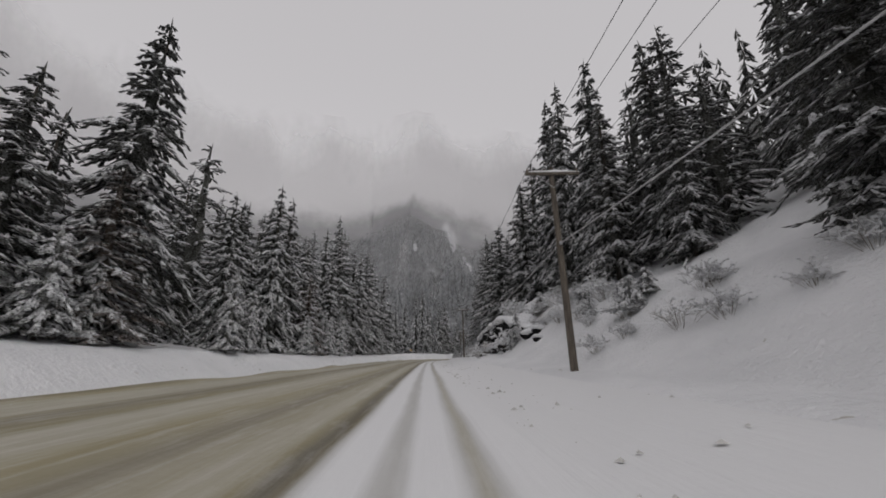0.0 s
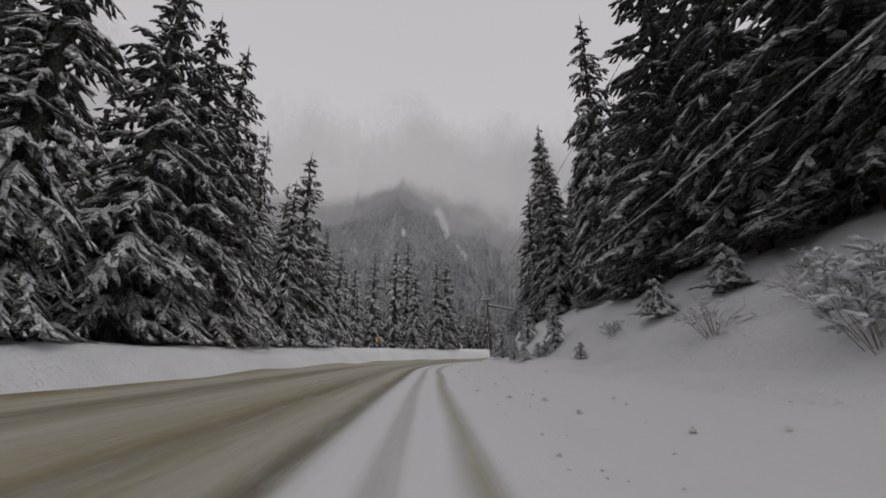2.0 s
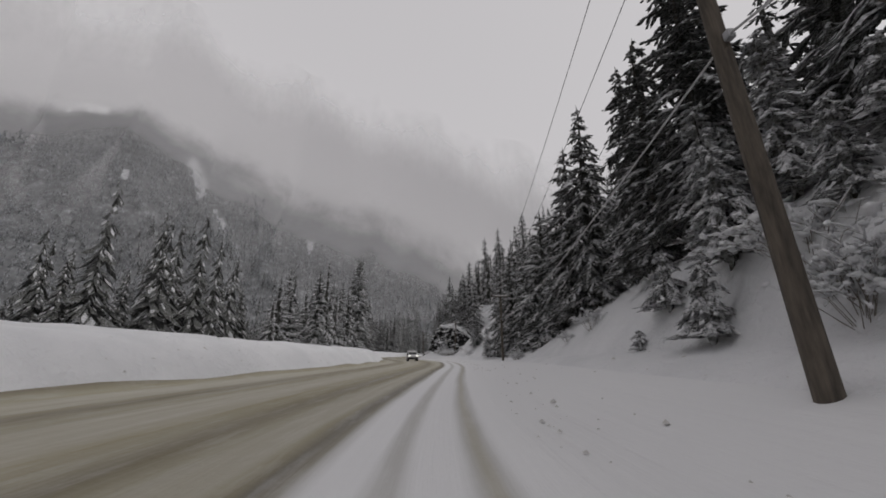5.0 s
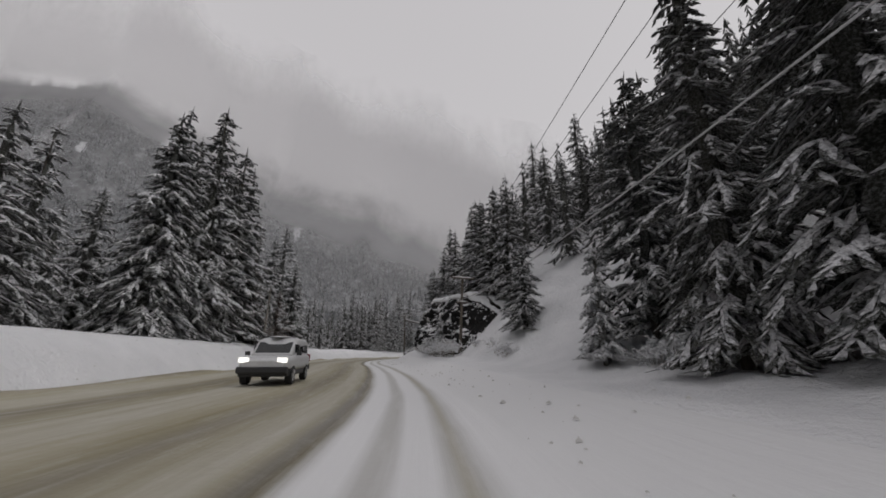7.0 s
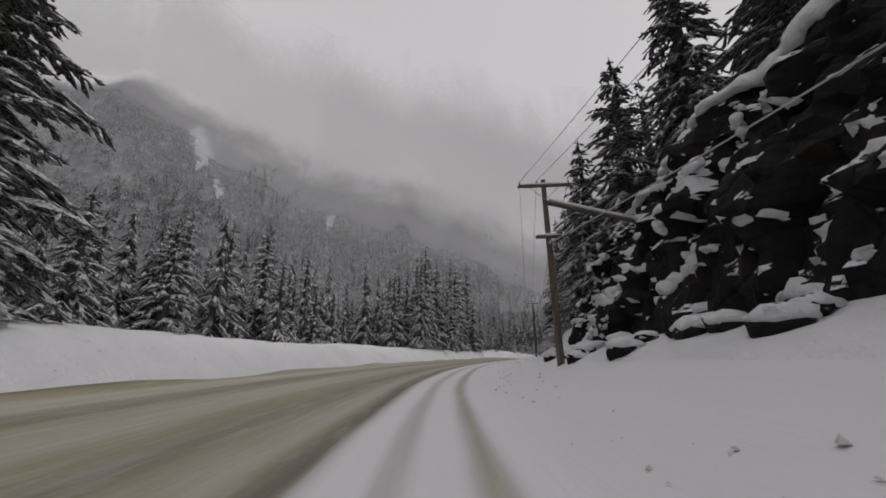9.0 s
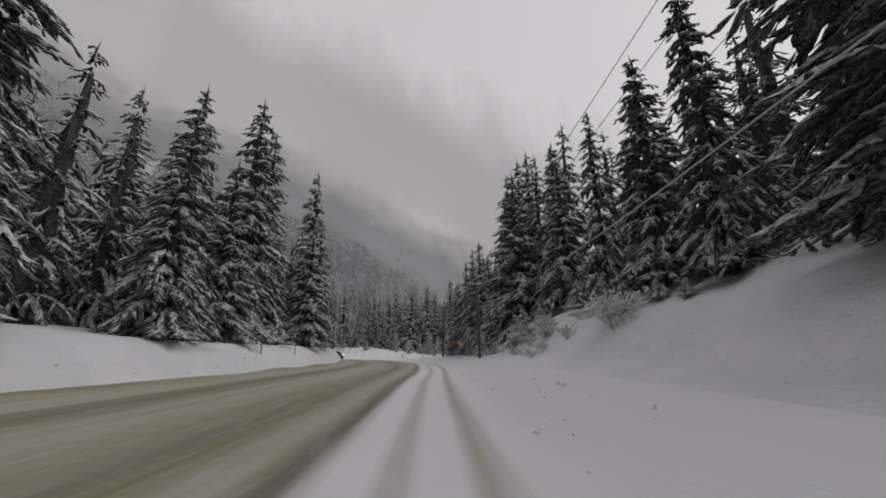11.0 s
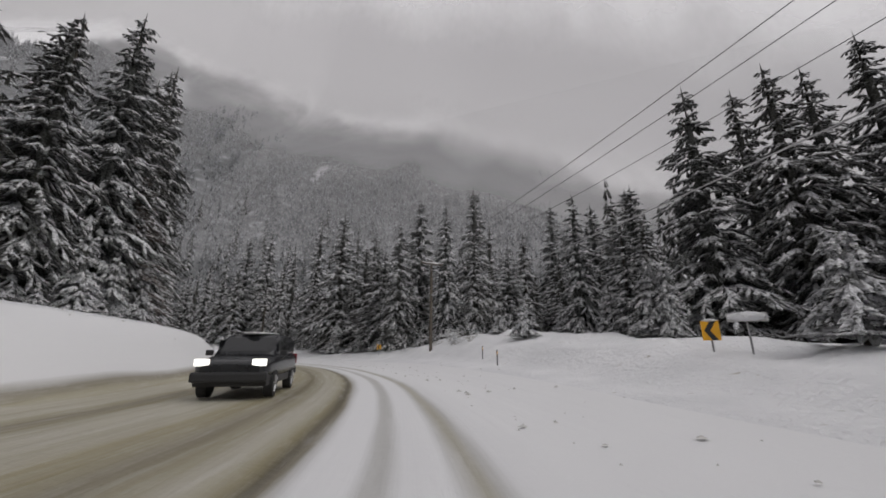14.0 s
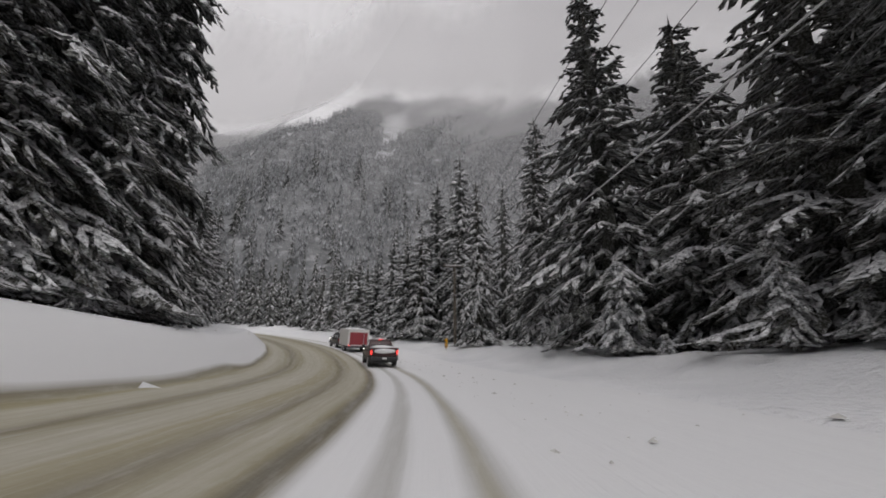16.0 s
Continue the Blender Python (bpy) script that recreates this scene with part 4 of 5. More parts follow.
def low_cloud(lift, top, thick):
    """A curtain of cloud that lies along the mountainside and rises past its ridge."""
    a = np.array(RIDGE, float)
    k = np.r_[0, np.cumsum(np.hypot(np.diff(a[:, 0]), np.diff(a[:, 1])))]
    t = np.linspace(0, k[-1], 90)
    x0, y0, h0 = (np.interp(t, k, a[:, i]) for i in range(3))
    nx, ny = np.gradient(y0), -np.gradient(x0)
    q = np.hypot(nx, ny)
    nx, ny = nx / q, ny / q
    v = np.linspace(0, 1, 40)
    d = np.interp(v, [0, 0.5, 0.64, 0.78, 1], [340, 140, 92, 66, 50])
    up = np.interp(v, [0, 0.5, 0.64, 0.78, 1], [0, 0, 14, 62, top])
    for _ in range(3):
        d[1:-1], up[1:-1] = (d[:-2] + d[1:-1] + d[2:]) / 3, (up[:-2] + up[1:-1] + up[2:]) / 3
    X, Y = x0[:, None] + nx[:, None] * d, y0[:, None] + ny[:, None] * d
    Z = np.maximum(0, h0[:, None] - 0.95 * d) + lift + up
    U = np.repeat((t / 400)[:, None], 40, 1)
    ob = new("low_cloud", grid_mesh("low_cloud", X, Y, Z, (U, np.repeat(v[None], 90, 0))))
    ob.data.materials.append(cloud_material(thick))
    ob.visible_shadow = False
    tagged(ob, "grey low cloud hanging over the mountain slope", "cloud", kind="structure")


low_cloud(38, 240, 0.95)


def snow_chutes():
    """Bare snowfields between the trees of the mountain."""
    for px, py, a, b, t in PATCHES:
        e = np.linspace(-1.3, 1.3, 44)
        q, w = np.meshgrid(e * a, e * b, indexing="ij")
        x, y = px + q * math.cos(t) - w * math.sin(t), py + q * math.sin(t) + w * math.cos(t)
        z = height(x.ravel(), y.ravel()).reshape(x.shape) + 1.2
        gone = (q / a) ** 2 + (w / b) ** 2 > 0.8 + 1.1 * waves(x, y, 9, 31)
        z = np.where(gone, z - 9, z)
        ob = new("snow_chute", grid_mesh("snow_chute", x, y, z))
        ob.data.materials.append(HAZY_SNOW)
        tagged(ob, "bare white snow chute on the wooded mountainside", "snow", kind="structure")


snow_chutes()

import functools

# ---- rock cuts on the right-hand side ----


def rock_face(s0, s1, foot, crest, depth, lift, chains, fill, label):
    """A blasted rock face between u = foot and u = crest: dark blocks, a thick lip of snow on top and snow on its ledges."""
    r = random.Random(int(s0))
    ss, vs = np.arange(s0, s1, 0.3), np.linspace(0, 1, 30)

    @functools.lru_cache(None)
    def rise(s):
        uu = np.array([foot - 0.2, crest + 1.0])
        x, y = on_road(s, uu)
        return tuple(land(0 * uu + s, uu, x, y))

    def face(s, v):
        end = max(0.0, min(1, (s - s0) / 4.0, (s1 - s) / 4.0)) ** 0.6
        z = list(rise(float(s)))
        z[1] += lift * end
        h = z[0] - 0.4 + (z[1] - z[0] + 0.4) * v
        wob = 0.55 * noise.noise(Vector((s * 0.3, h * 0.3, 3))) + 0.2 * noise.noise(Vector((s * 1.1, h * 1.1, 4)))
        d, p = noise.voronoi(Vector((s / 2.3 + 0.25 * h + wob, h / 2.1 - 0.1 * s + wob, 0)))
        cell = 0.5 + 0.5 * math.sin(p[0].x * 12.9 + p[0].y * 78.2 + p[0].z * 37.7)
        crack = min(1, 3.5 * (d[1] - d[0]))
        d2, p2 = noise.voronoi(Vector((s / 0.75 + wob, h / 0.7 + 0.3 * s, 7)))
        small = 0.5 + 0.5 * math.sin(p2[0].x * 22.9 + p2[0].y * 58.2)
        chip = 0.22 * noise.noise(Vector((s * 1.3, h * 1.3, 5))) + 0.12 * noise.noise(Vector((s * 3.1, h * 3.1, 8)))
        u = foot + (crest - foot) * v ** 1.3
        out = end * min(1, 5 * v + 0.1, 6 * (1.05 - v)) * (depth * (cell * (0.4 + 0.6 * crack) + 0.32 * small - 0.25) + chip)
        return u - out + (1 - end) * 1.2, h - 0.5 * (1 - end) + 0.25 * chip

    def at(s, u, h):
        a, b = on_road(s, u)
        return float(a), float(b), float(h)

    verts = [at(s, *face(s, v)) for s in ss for v in vs]
    n, c = len(ss), len(vs)
    i = np.arange(n * c).reshape(n, c)
    faces = np.stack([i[:-1, :-1], i[:-1, 1:], i[1:, 1:], i[1:, :-1]], -1).reshape(-1, 4)
    ob = new("rock_face", mesh_of("rock_face", verts, faces.tolist(), [ROCK]))
    # the lip of snow, with tongues hanging over the edge
    verts = []
    for s in ss:
        end = max(0.0, min(1, (s - s0) / 4.0, (s1 - s) / 4.0))
        w1, w2 = noise.noise(Vector((s * 0.45, 1, 2))), noise.noise(Vector((s * 1.5, 5, 2)))
        u, h = face(s, 0.93)
        thick = (0.42 + 0.20 * w1 + 0.10 * w2) * (0.25 + 0.75 * end)
        drop = max(0.08, 0.22 + 0.9 * w1 + 0.5 * w2) * end
        back = np.array([crest + 4.0, crest + 2.4, crest + 1.0])
        x, y = on_road(s, back)
        z = land(0 * back + s, back, x, y) + np.array([0.02, 0.3, lift * 0.8 + 0.2]) * (0.2 + 0.8 * end)
        verts += [at(s, q, k) for q, k in zip(back, z)]
        verts += [at(s, u + 0.3, h + 1.2 * thick), at(s, u - 0.15, h + 0.95 * thick), at(s, u - 0.38 - 0.1 * w2, h + 0.45 * thick), at(s, u - 0.45, h - 0.35 * drop),
                  at(s, u - 0.36, h - 0.85 * drop), at(s, u - 0.1, h - drop), at(s, u + 0.4, h - 0.6 * drop)]
    c = 10
    i = np.arange(n * c).reshape(n, c)
    faces = np.stack([i[:-1, :-1], i[1:, :-1], i[1:, 1:], i[:-1, 1:]], -1).reshape(-1, 4)
    part("snow_lip", mesh_of("snow_lip", verts, faces.tolist(), [SNOW], smooth=True), None, ob, "thick rounded lip of snow along the crest")
    # snow that fills the hollows and lies on the ledges, in slanting runs
    rows, verts = np.linspace(0.01, 0.95, 84), []
    fine_s = np.arange(s0 + 0.3, s1 - 0.3, 0.15)
    for s in fine_s:
        end = max(0.0, min(1, (s - s0) / 4.0, (s1 - s) / 4.0))
        for v in rows:
            (u, h), (u1, h1) = face(s, v), face(s, v + 0.03)
            ledge = max(-0.8, min(1.4, (u1 - u) / (h1 - h + 0.02)))
            p = Vector((s * 0.62 - h * 0.45, h * 0.85 + s * 0.25, 11))
            cover = fill + 0.8 * noise.noise(p * 0.8) + 0.5 * noise.noise(p * 2.3) + 0.35 * noise.noise(p * 4.7) + 0.25 * noise.noise(p * 8.1) + 0.42 * ledge + 0.15 * (0.35 - v)
            thick = 0.34 * math.tanh(1.6 * cover) * (0.3 + 0.7 * end)
            verts.append(at(s, u - thick, h + 0.5 * max(0, thick)))
    c = len(rows)
    i = np.arange(len(fine_s) * c).reshape(len(fine_s), c)
    faces = np.stack([i[:-1, :-1], i[:-1, 1:], i[1:, 1:], i[1:, :-1]], -1).reshape(-1, 4)
    part("drift", mesh_of("drift", verts, faces.tolist(), [SNOW], smooth=True), None, ob, "snow plastered into the hollows of the rock")
    # snow on the ledges, in broken slanting runs
    ball = bmesh.new()
    bmesh.ops.create_icosphere(ball, subdivisions=2, radius=1)
    ball_v, ball_f = [v.co.copy() for v in ball.verts], [[v.index for v in f.verts] for f in ball.faces]
    ball.free()
    lumps, tris = [], []
    turn = Matrix.Rotation(-float(np.interp((s0 + s1) / 2, RS, RH)), 4, "Z")
    for _ in range(chains):
        s, v = r.uniform(s0 + 1, s1 - 1), r.random() ** 1.2 * 0.92
        ds, dv, w = -r.uniform(0.06, 0.2), r.uniform(0.004, 0.022), 0.07 + 0.15 * r.random()
        for _ in range(r.choice((4, 9, 16, 24, 34))):
            if not (s0 + 0.5 < s < s1 - 0.5 and 0.02 < v < 0.95):
                break
            u, h = face(s, v)
            k = w * r.uniform(0.5, 1.7)
            m = Matrix.Translation(at(s + r.uniform(-0.15, 0.15), u + 0.02, h + r.uniform(-0.12, 0.2))) @ turn @ Matrix.Diagonal((0.8 * k, 1.1 * k, 0.8 * k, 1))
            b = len(lumps)
            for q in ball_v:
                p = m @ q
                lumps.append(p + noise.noise_vector(p * 2.5) * 0.10 + noise.noise_vector(p * 6.0) * 0.07 + noise.noise_vector(p * 13.0) * 0.03)
            tris += [[b + j for j in f] for f in ball_f]
            s, v = s + ds * r.uniform(0.2, 1.8), v + 0.7 * dv * r.uniform(-0.8, 2.2)
    snow = mesh_of("ledge_snow", lumps, tris, [SNOW], smooth=True)
    tagged(part("ledge_snow", snow, None, ob, "lumps of snow lying on the ledges"), kind="stuff")
    return tagged(ob, label, "rock", kind="structure")


rock_face(36, 69, 7.7, 9.0, 0.75, 0.3, 26, -0.55, "dark blasted rock cut capped with thick snow beside the road")
rock_face(251, 306, 7.2, 10.8, 1.3, 1.2, 34, -0.74, "tall dark rock cliff with snow on its ledges")


def boulder(seed, s, u, size, group="snow-capped boulders"):
    x, y = (float(v) for v in on_road(s, u))
    z = float(height(x, y)[0])
    t = thing("boulder", pose(x, y, z - 0.02 * size, 0, 0, seed * 47), "dark boulder with a round cap of snow at the slope's foot", "rock", group)
    bm = blob((size, 0.8 * size, 0.7 * size), (0, 0, 0), seed, 0.5, 2)
    for f in bm.faces:
        f.smooth = False
    part("stone", bm, ROCK, t)
    part("snow_cap", blob((1.02 * size, 0.86 * size, 0.42 * size), (0, 0, 0.36 * size), seed + 5, 0.3), SNOW, t, "rounded cap of snow")


rb = random.Random(21)
for s, u, size in ((33, 8.9, 0.8), (31.6, 9.3, 0.6), (34.4, 9.2, 0.9), (30, 8.8, 0.5), (35.6, 8.9, 0.8), (37, 8.2, 0.6)):
    boulder(rb.randint(1, 60), s, u, size)
# snow-covered rubble at the foot of the cliff
for k in range(22):
    boulder(rb.randint(1, 60), 284.5 + 0.75 * k + rb.uniform(-0.5, 0.5), rb.uniform(5.1, 6.6) + 0.2 * (k % 3), rb.uniform(0.28, 0.62))
for s in (46, 52, 58, 66, 254, 263):
    boulder(rb.randint(1, 60), s + rb.uniform(-1, 1), rb.uniform(6.4, 7.0), rb.uniform(0.3, 0.5))


# ---- shrubs and young trees on the slopes ----


def shrub(seed, size, snowy, label):
    """A bush of bare twigs with snow caught in it."""
    r = random.Random(seed)
    t = thing("shrub", Matrix(), label, "shrub", "snowy shrubs")
    bm = bmesh.new()
    snow = bmesh.new()

    def twig(a0, b0, w):
        rod(a0, b0, w, 0.5 * w, 3, bm)
        if r.random() < snowy:  # coated with snow on top
            k, lift = r.uniform(0.014, 0.032) * size, Vector((0, 0, 0.012))
            c = a0.lerp(b0, r.uniform(0.35, 0.65)) + Vector((r.uniform(-0.03, 0.03), r.uniform(-0.03, 0.03), 0.015)) * size
            rod(a0.lerp(b0, 0.12) + lift, c + lift, 0.5 * k, k, 4, snow)
            rod(c + lift, b0 + lift, k, 0.4 * k, 4, snow)
            if r.random() < 0.5:
                k = r.uniform(0.028, 0.06) * size
                m = Matrix.Translation(b0) @ Matrix.Rotation(r.uniform(0, 3), 4, "Z") @ Matrix.Diagonal((1.4 * k, k, 0.85 * k, 1))
                bmesh.ops.create_icosphere(snow, subdivisions=1, radius=1, matrix=m)

    for _ in range(22):
        a, e = r.uniform(0, 6.28), r.uniform(0.25, 1.45)
        L = size * r.uniform(0.65, 1.1)
        tip = Vector((math.cos(a) * math.cos(e) * L, math.sin(a) * math.cos(e) * L, (0.25 + 0.75 * math.sin(e)) * 0.85 * L))
        root = Vector((tip.x * 0.15, tip.y * 0.15, -0.2))
        knee = root.lerp(tip, 0.5) + Vector((r.uniform(-0.1, 0.1), r.uniform(-0.1, 0.1), 0.14)) * size
        rod(root, knee, 0.008 * size ** 0.5, 0.006 * size ** 0.5, 3, bm)
        twig(knee, tip, 0.006 * size ** 0.5)
        for _ in range(5):
            c = knee.lerp(tip, r.uniform(-0.3, 0.95))
            d = Vector((r.uniform(-1, 1), r.uniform(-1, 1), r.uniform(-0.5, 0.55))).normalized() + 0.5 * (tip - knee).normalized()
            twig(c, c + d * size * r.uniform(0.14, 0.32), 0.0045)
    for v in snow.verts:
        v.co += noise.noise_vector(v.co * 7) * 0.05 * size
    for f in snow.faces:
        f.smooth = True
    tagged(part("brushwood", bm, TWIG, t), kind="stuff")
    tagged(part("snow", snow, SNOW, t, "lumps of snow caught in the twigs"), kind="stuff")
    return t


def small_conifer(seed, H, R, label):
    return conifer(seed, H, R, 0.36, 5.5, label=label, group="young conifers", needles=FROSTED, fingers=0.75, bare=0.02, droop=0.8, snowy=1.0, load=1.25)


def bowed_bush(seed, H, R):
    return conifer(seed, H, R, 0.34, 5.5, label=BOWED, group="bowed bushes", name="bush", category="bush", needles=FROSTED, fingers=0.75, bare=0.02, droop=0.9, snowy=1.0, load=1.4)


def spot(s, u):
    x, y = (float(v) for v in on_road(s, u))
    return x, y, float(height(x, y)[0])


def scatter(makers, places):
    """The first of each kind is built, the others are copies; places: s, u, kind, size."""
    made = {}
    for k, (s, u, kind, size) in enumerate(places):
        x, y, z = spot(s, u)
        m = Matrix.Translation((x, y, z - 0.06)) @ Matrix.Rotation(k * 2.4, 4, "Z") @ Matrix.Diagonal((size, size, size, 1))
        if kind in made:
            copy_scaled(made[kind], m)
        else:
            made[kind] = makers[kind]()
            made[kind].matrix_basis = m


SNOWED = [(124, 6.4, 1, 1.0), (123, 6.2, 1, 0.9), (163, 7.2, 2, 1.2), (159.1, 7.0, 0, 1.1), (161, 7.2, 2, 1.2), (149.4, 6.2, 0, 1.3),
          (228, 10.2, 0, 1.2), (229.5, 10.4, 2, 1.2), (384, 7.1, 0, 0.8), (377, 6.5, 2, 0.7), (376.3, 7.6, 0, 0.8), (371.5, 7.2, 2, 0.8), (370, 6.1, 0, 0.5), (370, 8.3, 2, 0.6), (369.6, 9.2, 0, 0.6),
          (35, 8.4, 2, 0.9), (32.8, 9.5, 0, 0.8), (31.3, 9.9, 2, 0.9), (29, 10.2, 0, 0.9), (23, 9.9, 2, 0.9), (19.4, 10.4, 0, 0.9), (14.6, 11.6, 2, 0.9), (9.4, 12.2, 0, 0.9), (37.5, 8, 0, 1.0),
          (257.5, 5.7, 2, 1.0), (255.3, 5.9, 0, 1.2), (253.6, 5.9, 1, 1.3), (252, 6.1, 1, 1.2), (251, 6.6, 0, 1.3), (254.6, 6.6, 0, 1.4), (43, 5.9, 1, 1.1), (48.5, 6.4, 0, 0.9)]
BUSHY, BARE_BUSH = "bare shrub bowed under lumps of fresh snow", "thin leafless shrub poking out of the snow"
rs = random.Random(33)
bushes = [(14, 9.5, 1, 1.1), (18, 8.0, 0, 0.7), (43.5, 10.2, 0, 1.7), (46, 10.4, 2, 1.9), (47.5, 11.0, 0, 1.6), (50, 7.2, 0, 1.3), (62, 11.5, 0, 1.4), (17.2, 9, 2, 0.9), (12.3, 10, 0, 0.9), (10.1, 11, 2, 0.8), (15, 11.5, 0, 1.0), (19, 10.5, 2, 0.8), (154, 10, 2, 1.2), (163, 7.4, 2, 1.3), (161, 7.6, 0, 1.2), (159, 7.8, 2, 1.0), (164.5, 8, 0, 1.3), (373, 8, 0, 0.9), (379.6, 8, 2, 0.9), (376, 8.6, 0, 0.8), (126, 7.0, 1, 1.0),
          (129, 7.4, 1, 0.9), (262, 8.2, 0, 1.3), (258, 7.0, 0, 1.2), (262, 6.4, 1, 1.1), (253, 6.2, 1, 1.3), (270, 6.3, 1, 0.9), (232, 9.5, 0, 0.7)]
for s0, s1, u0, u1, n in ((20, 38, 8, 13, 8), (74, 92, 6.8, 10.5, 8), (114, 128, 7.6, 12, 4), (132, 172, 7.5, 13, 6), (176, 214, 7, 12, 6), (258, 268, 6.1, 7.0, 5), (366, 384, 7, 10, 4), (240, 254, 7, 12, 5),
                          (320, 352, 7, 12, 8), (358, 397, 7.5, 12.5, 8), (404, 412, 10, 13, 3), (455, 474, 9, 14, 6), (474, 500, 10, 15, 4), (478, 500, -15, -12.8, 6)):
    for _ in range(n):
        bushes.append((rs.uniform(s0, s1), rs.uniform(u0, u1), rs.choice((0, 0, 1, 2)), rs.uniform(0.6, 1.35)))
bushes += SNOWED
scatter({0: lambda: shrub(1, 1.3, 0.9, BUSHY), 1: lambda: shrub(2, 1.2, 0.25, BARE_BUSH), 2: lambda: shrub(3, 1.0, 1.0, BUSHY)}, bushes)

YOUNG = "young conifer bent and plastered with fresh snow"
young = [(142.5, 6.8, 1, 1.15), (144, 7.4, 0, 1.1), (141, 7.7, 1, 1.0), (143.2, 8.3, 0, 1.2), (490.1, 9.6, 0, 1.25), (483.5, 9.8, 1, 0.8), (133.3, 7.2, 1, 1.2),
         (135.5, 7.2, 0, 1.3), (132, 7.9, 0, 1.0), (157.7, 7.5, 1, 0.7), (155.1, 7.6, 0, 0.55), (155.3, 8.2, 0, 0.5), (149.6, 6.7, 1, 0.9), (149.8, 7.5, 0, 1.1),
         (230.7, 8.9, 1, 1.25), (35, 8.2, 0, 0.75), (27.2, 11.2, 0, 0.5), (256.5, 6.2, 0, 0.6), (160.1, 9, 1, 0.75), (158.4, 9.4, 0, 0.7), (156.4, 9.6, 1, 0.65),
         (163.8, 8.6, 0, 0.7), (153.2, 10.4, 1, 1.0), (166, 9.5, 1, 1.2), (169, 10, 0, 1.1), (24, 10.5, 0, 0.5), (35, 7.6, 0, 0.55), (134, 6.9, 1, 1.25), (135.5, 8.2, 0, 1.4),
         (138, 8.6, 1, 1.3), (141, 9.4, 0, 1.3), (133, 8.0, 1, 0.95), (132, 9.6, 0, 1.3), (129.5, 9.8, 1, 1.1), (150, 8.4, 0, 1.0), (155, 8.6, 0, 1.1), (256, 9.2, 1, 1.0),
         (261, 7.6, 0, 1.2), (383, 11.0, 0, 0.8), (404, 10.5, 1, 1.1), (412, 11.5, 0, 0.9), (487, -13.6, 0, 1.1), (492, -13.2, 1, 0.9), (26, -13.2, 1, 1.2), (54, -13.6, 0, 1.3),
         (60, -13.5, 1, 1.4), (476, 11.5, 0, 1.3), (105, 5.8, 0, 0.83), (105, 8.0, 0, 0.88), (98, 5.5, 0, 0.41), (96, 5.6, 2, 0.55), (97, 7.2, 2, 0.45), (96.3, 6.6, 2, 0.5),
         (95.9, 7.5, 1, 0.74), (107, 13.2, 2, 0.9), (107, 14.6, 2, 0.75), (106, 16.4, 3, 0.6), (103.6, 6.3, 0, 0.5), (112, 5.8, 0, 0.5), (113.5, 6.3, 1, 0.45),
         (110, 6.4, 2, 0.8)]
for s0, s1, u0, u1, n in ((120, 128, 9, 13, 4), (158, 172, 8, 12, 6), (442, 470, 14, 20, 8), (425, 436, 12, 15.5, 9), (-5, 60, -15.5, -13.5, 7), (400, 470, -15, -13.8, 9)):
    for _ in range(n):
        young.append((rs.uniform(s0, s1), rs.uniform(u0, u1), rs.choice((0, 1)), rs.uniform(0.7, 1.3)))
BOWED = "low evergreen bush bowed down under heavy fresh snow"
for s0, s1, u0, u1, n in ((126, 146, 6.2, 8.5, 9), (152, 172, 6.6, 10, 10), (112, 126, 8.5, 11.5, 4), (74, 92, 6.8, 10.5, 8), (18, 37, 10.5, 13.5, 8), (255, 264, 5.9, 7.2, 9), (300, 345, 7.5, 11, 10), (356, 396, 7.5, 12, 10), (374, 396, 6.6, 9.5, 12), (320, 345, 6.6, 9, 6),
                          (396, 412, 8.5, 12, 5), (424, 437, 11, 14, 9), (452, 476, 10, 16, 9), (476, 500, 9.5, 13, 7), (405, 500, -15.2, -13.2, 26), (-5, 125, -15.2, -13.6, 12), (250, 300, -15, -13.4, 7), (345, 405, -15, -13.4, 8)):
    for _ in range(n):
        young.append((rs.uniform(s0, s1), rs.uniform(u0, u1), rs.choice((2, 2, 3)), 0.35 + 0.85 * rs.random() ** 1.6))
scatter({0: lambda: small_conifer(41, 3.6, 1.05, YOUNG), 1: lambda: small_conifer(42, 4.4, 0.95, YOUNG), 2: lambda: bowed_bush(43, 1.9, 1.15), 3: lambda: bowed_bush(44, 2.6, 1.25)}, young)

# a bare snag among the trees on the left
x, y, z = spot(261.7, -12.8)
snag = thing("dead_tree", pose(x, y, z - 0.3), "pale dead tree trunk with a few broken branches", "tree")
part("trunk", rod((0, 0, 0), (0.15, 0, 7.4), 0.13, 0.05, 8), TWIG, snag)
for h, a in ((3.2, 0.4), (4.3, 2.6), (5.1, 4.4), (5.9, 1.5), (6.6, 3.4)):
    part("branch", rod((0.06, 0, h), (0.9 * math.cos(a), 0.9 * math.sin(a), h + 0.25), 0.03, 0.012, 5), TWIG, snag)


# clods thrown up by the plough along both edges of the road


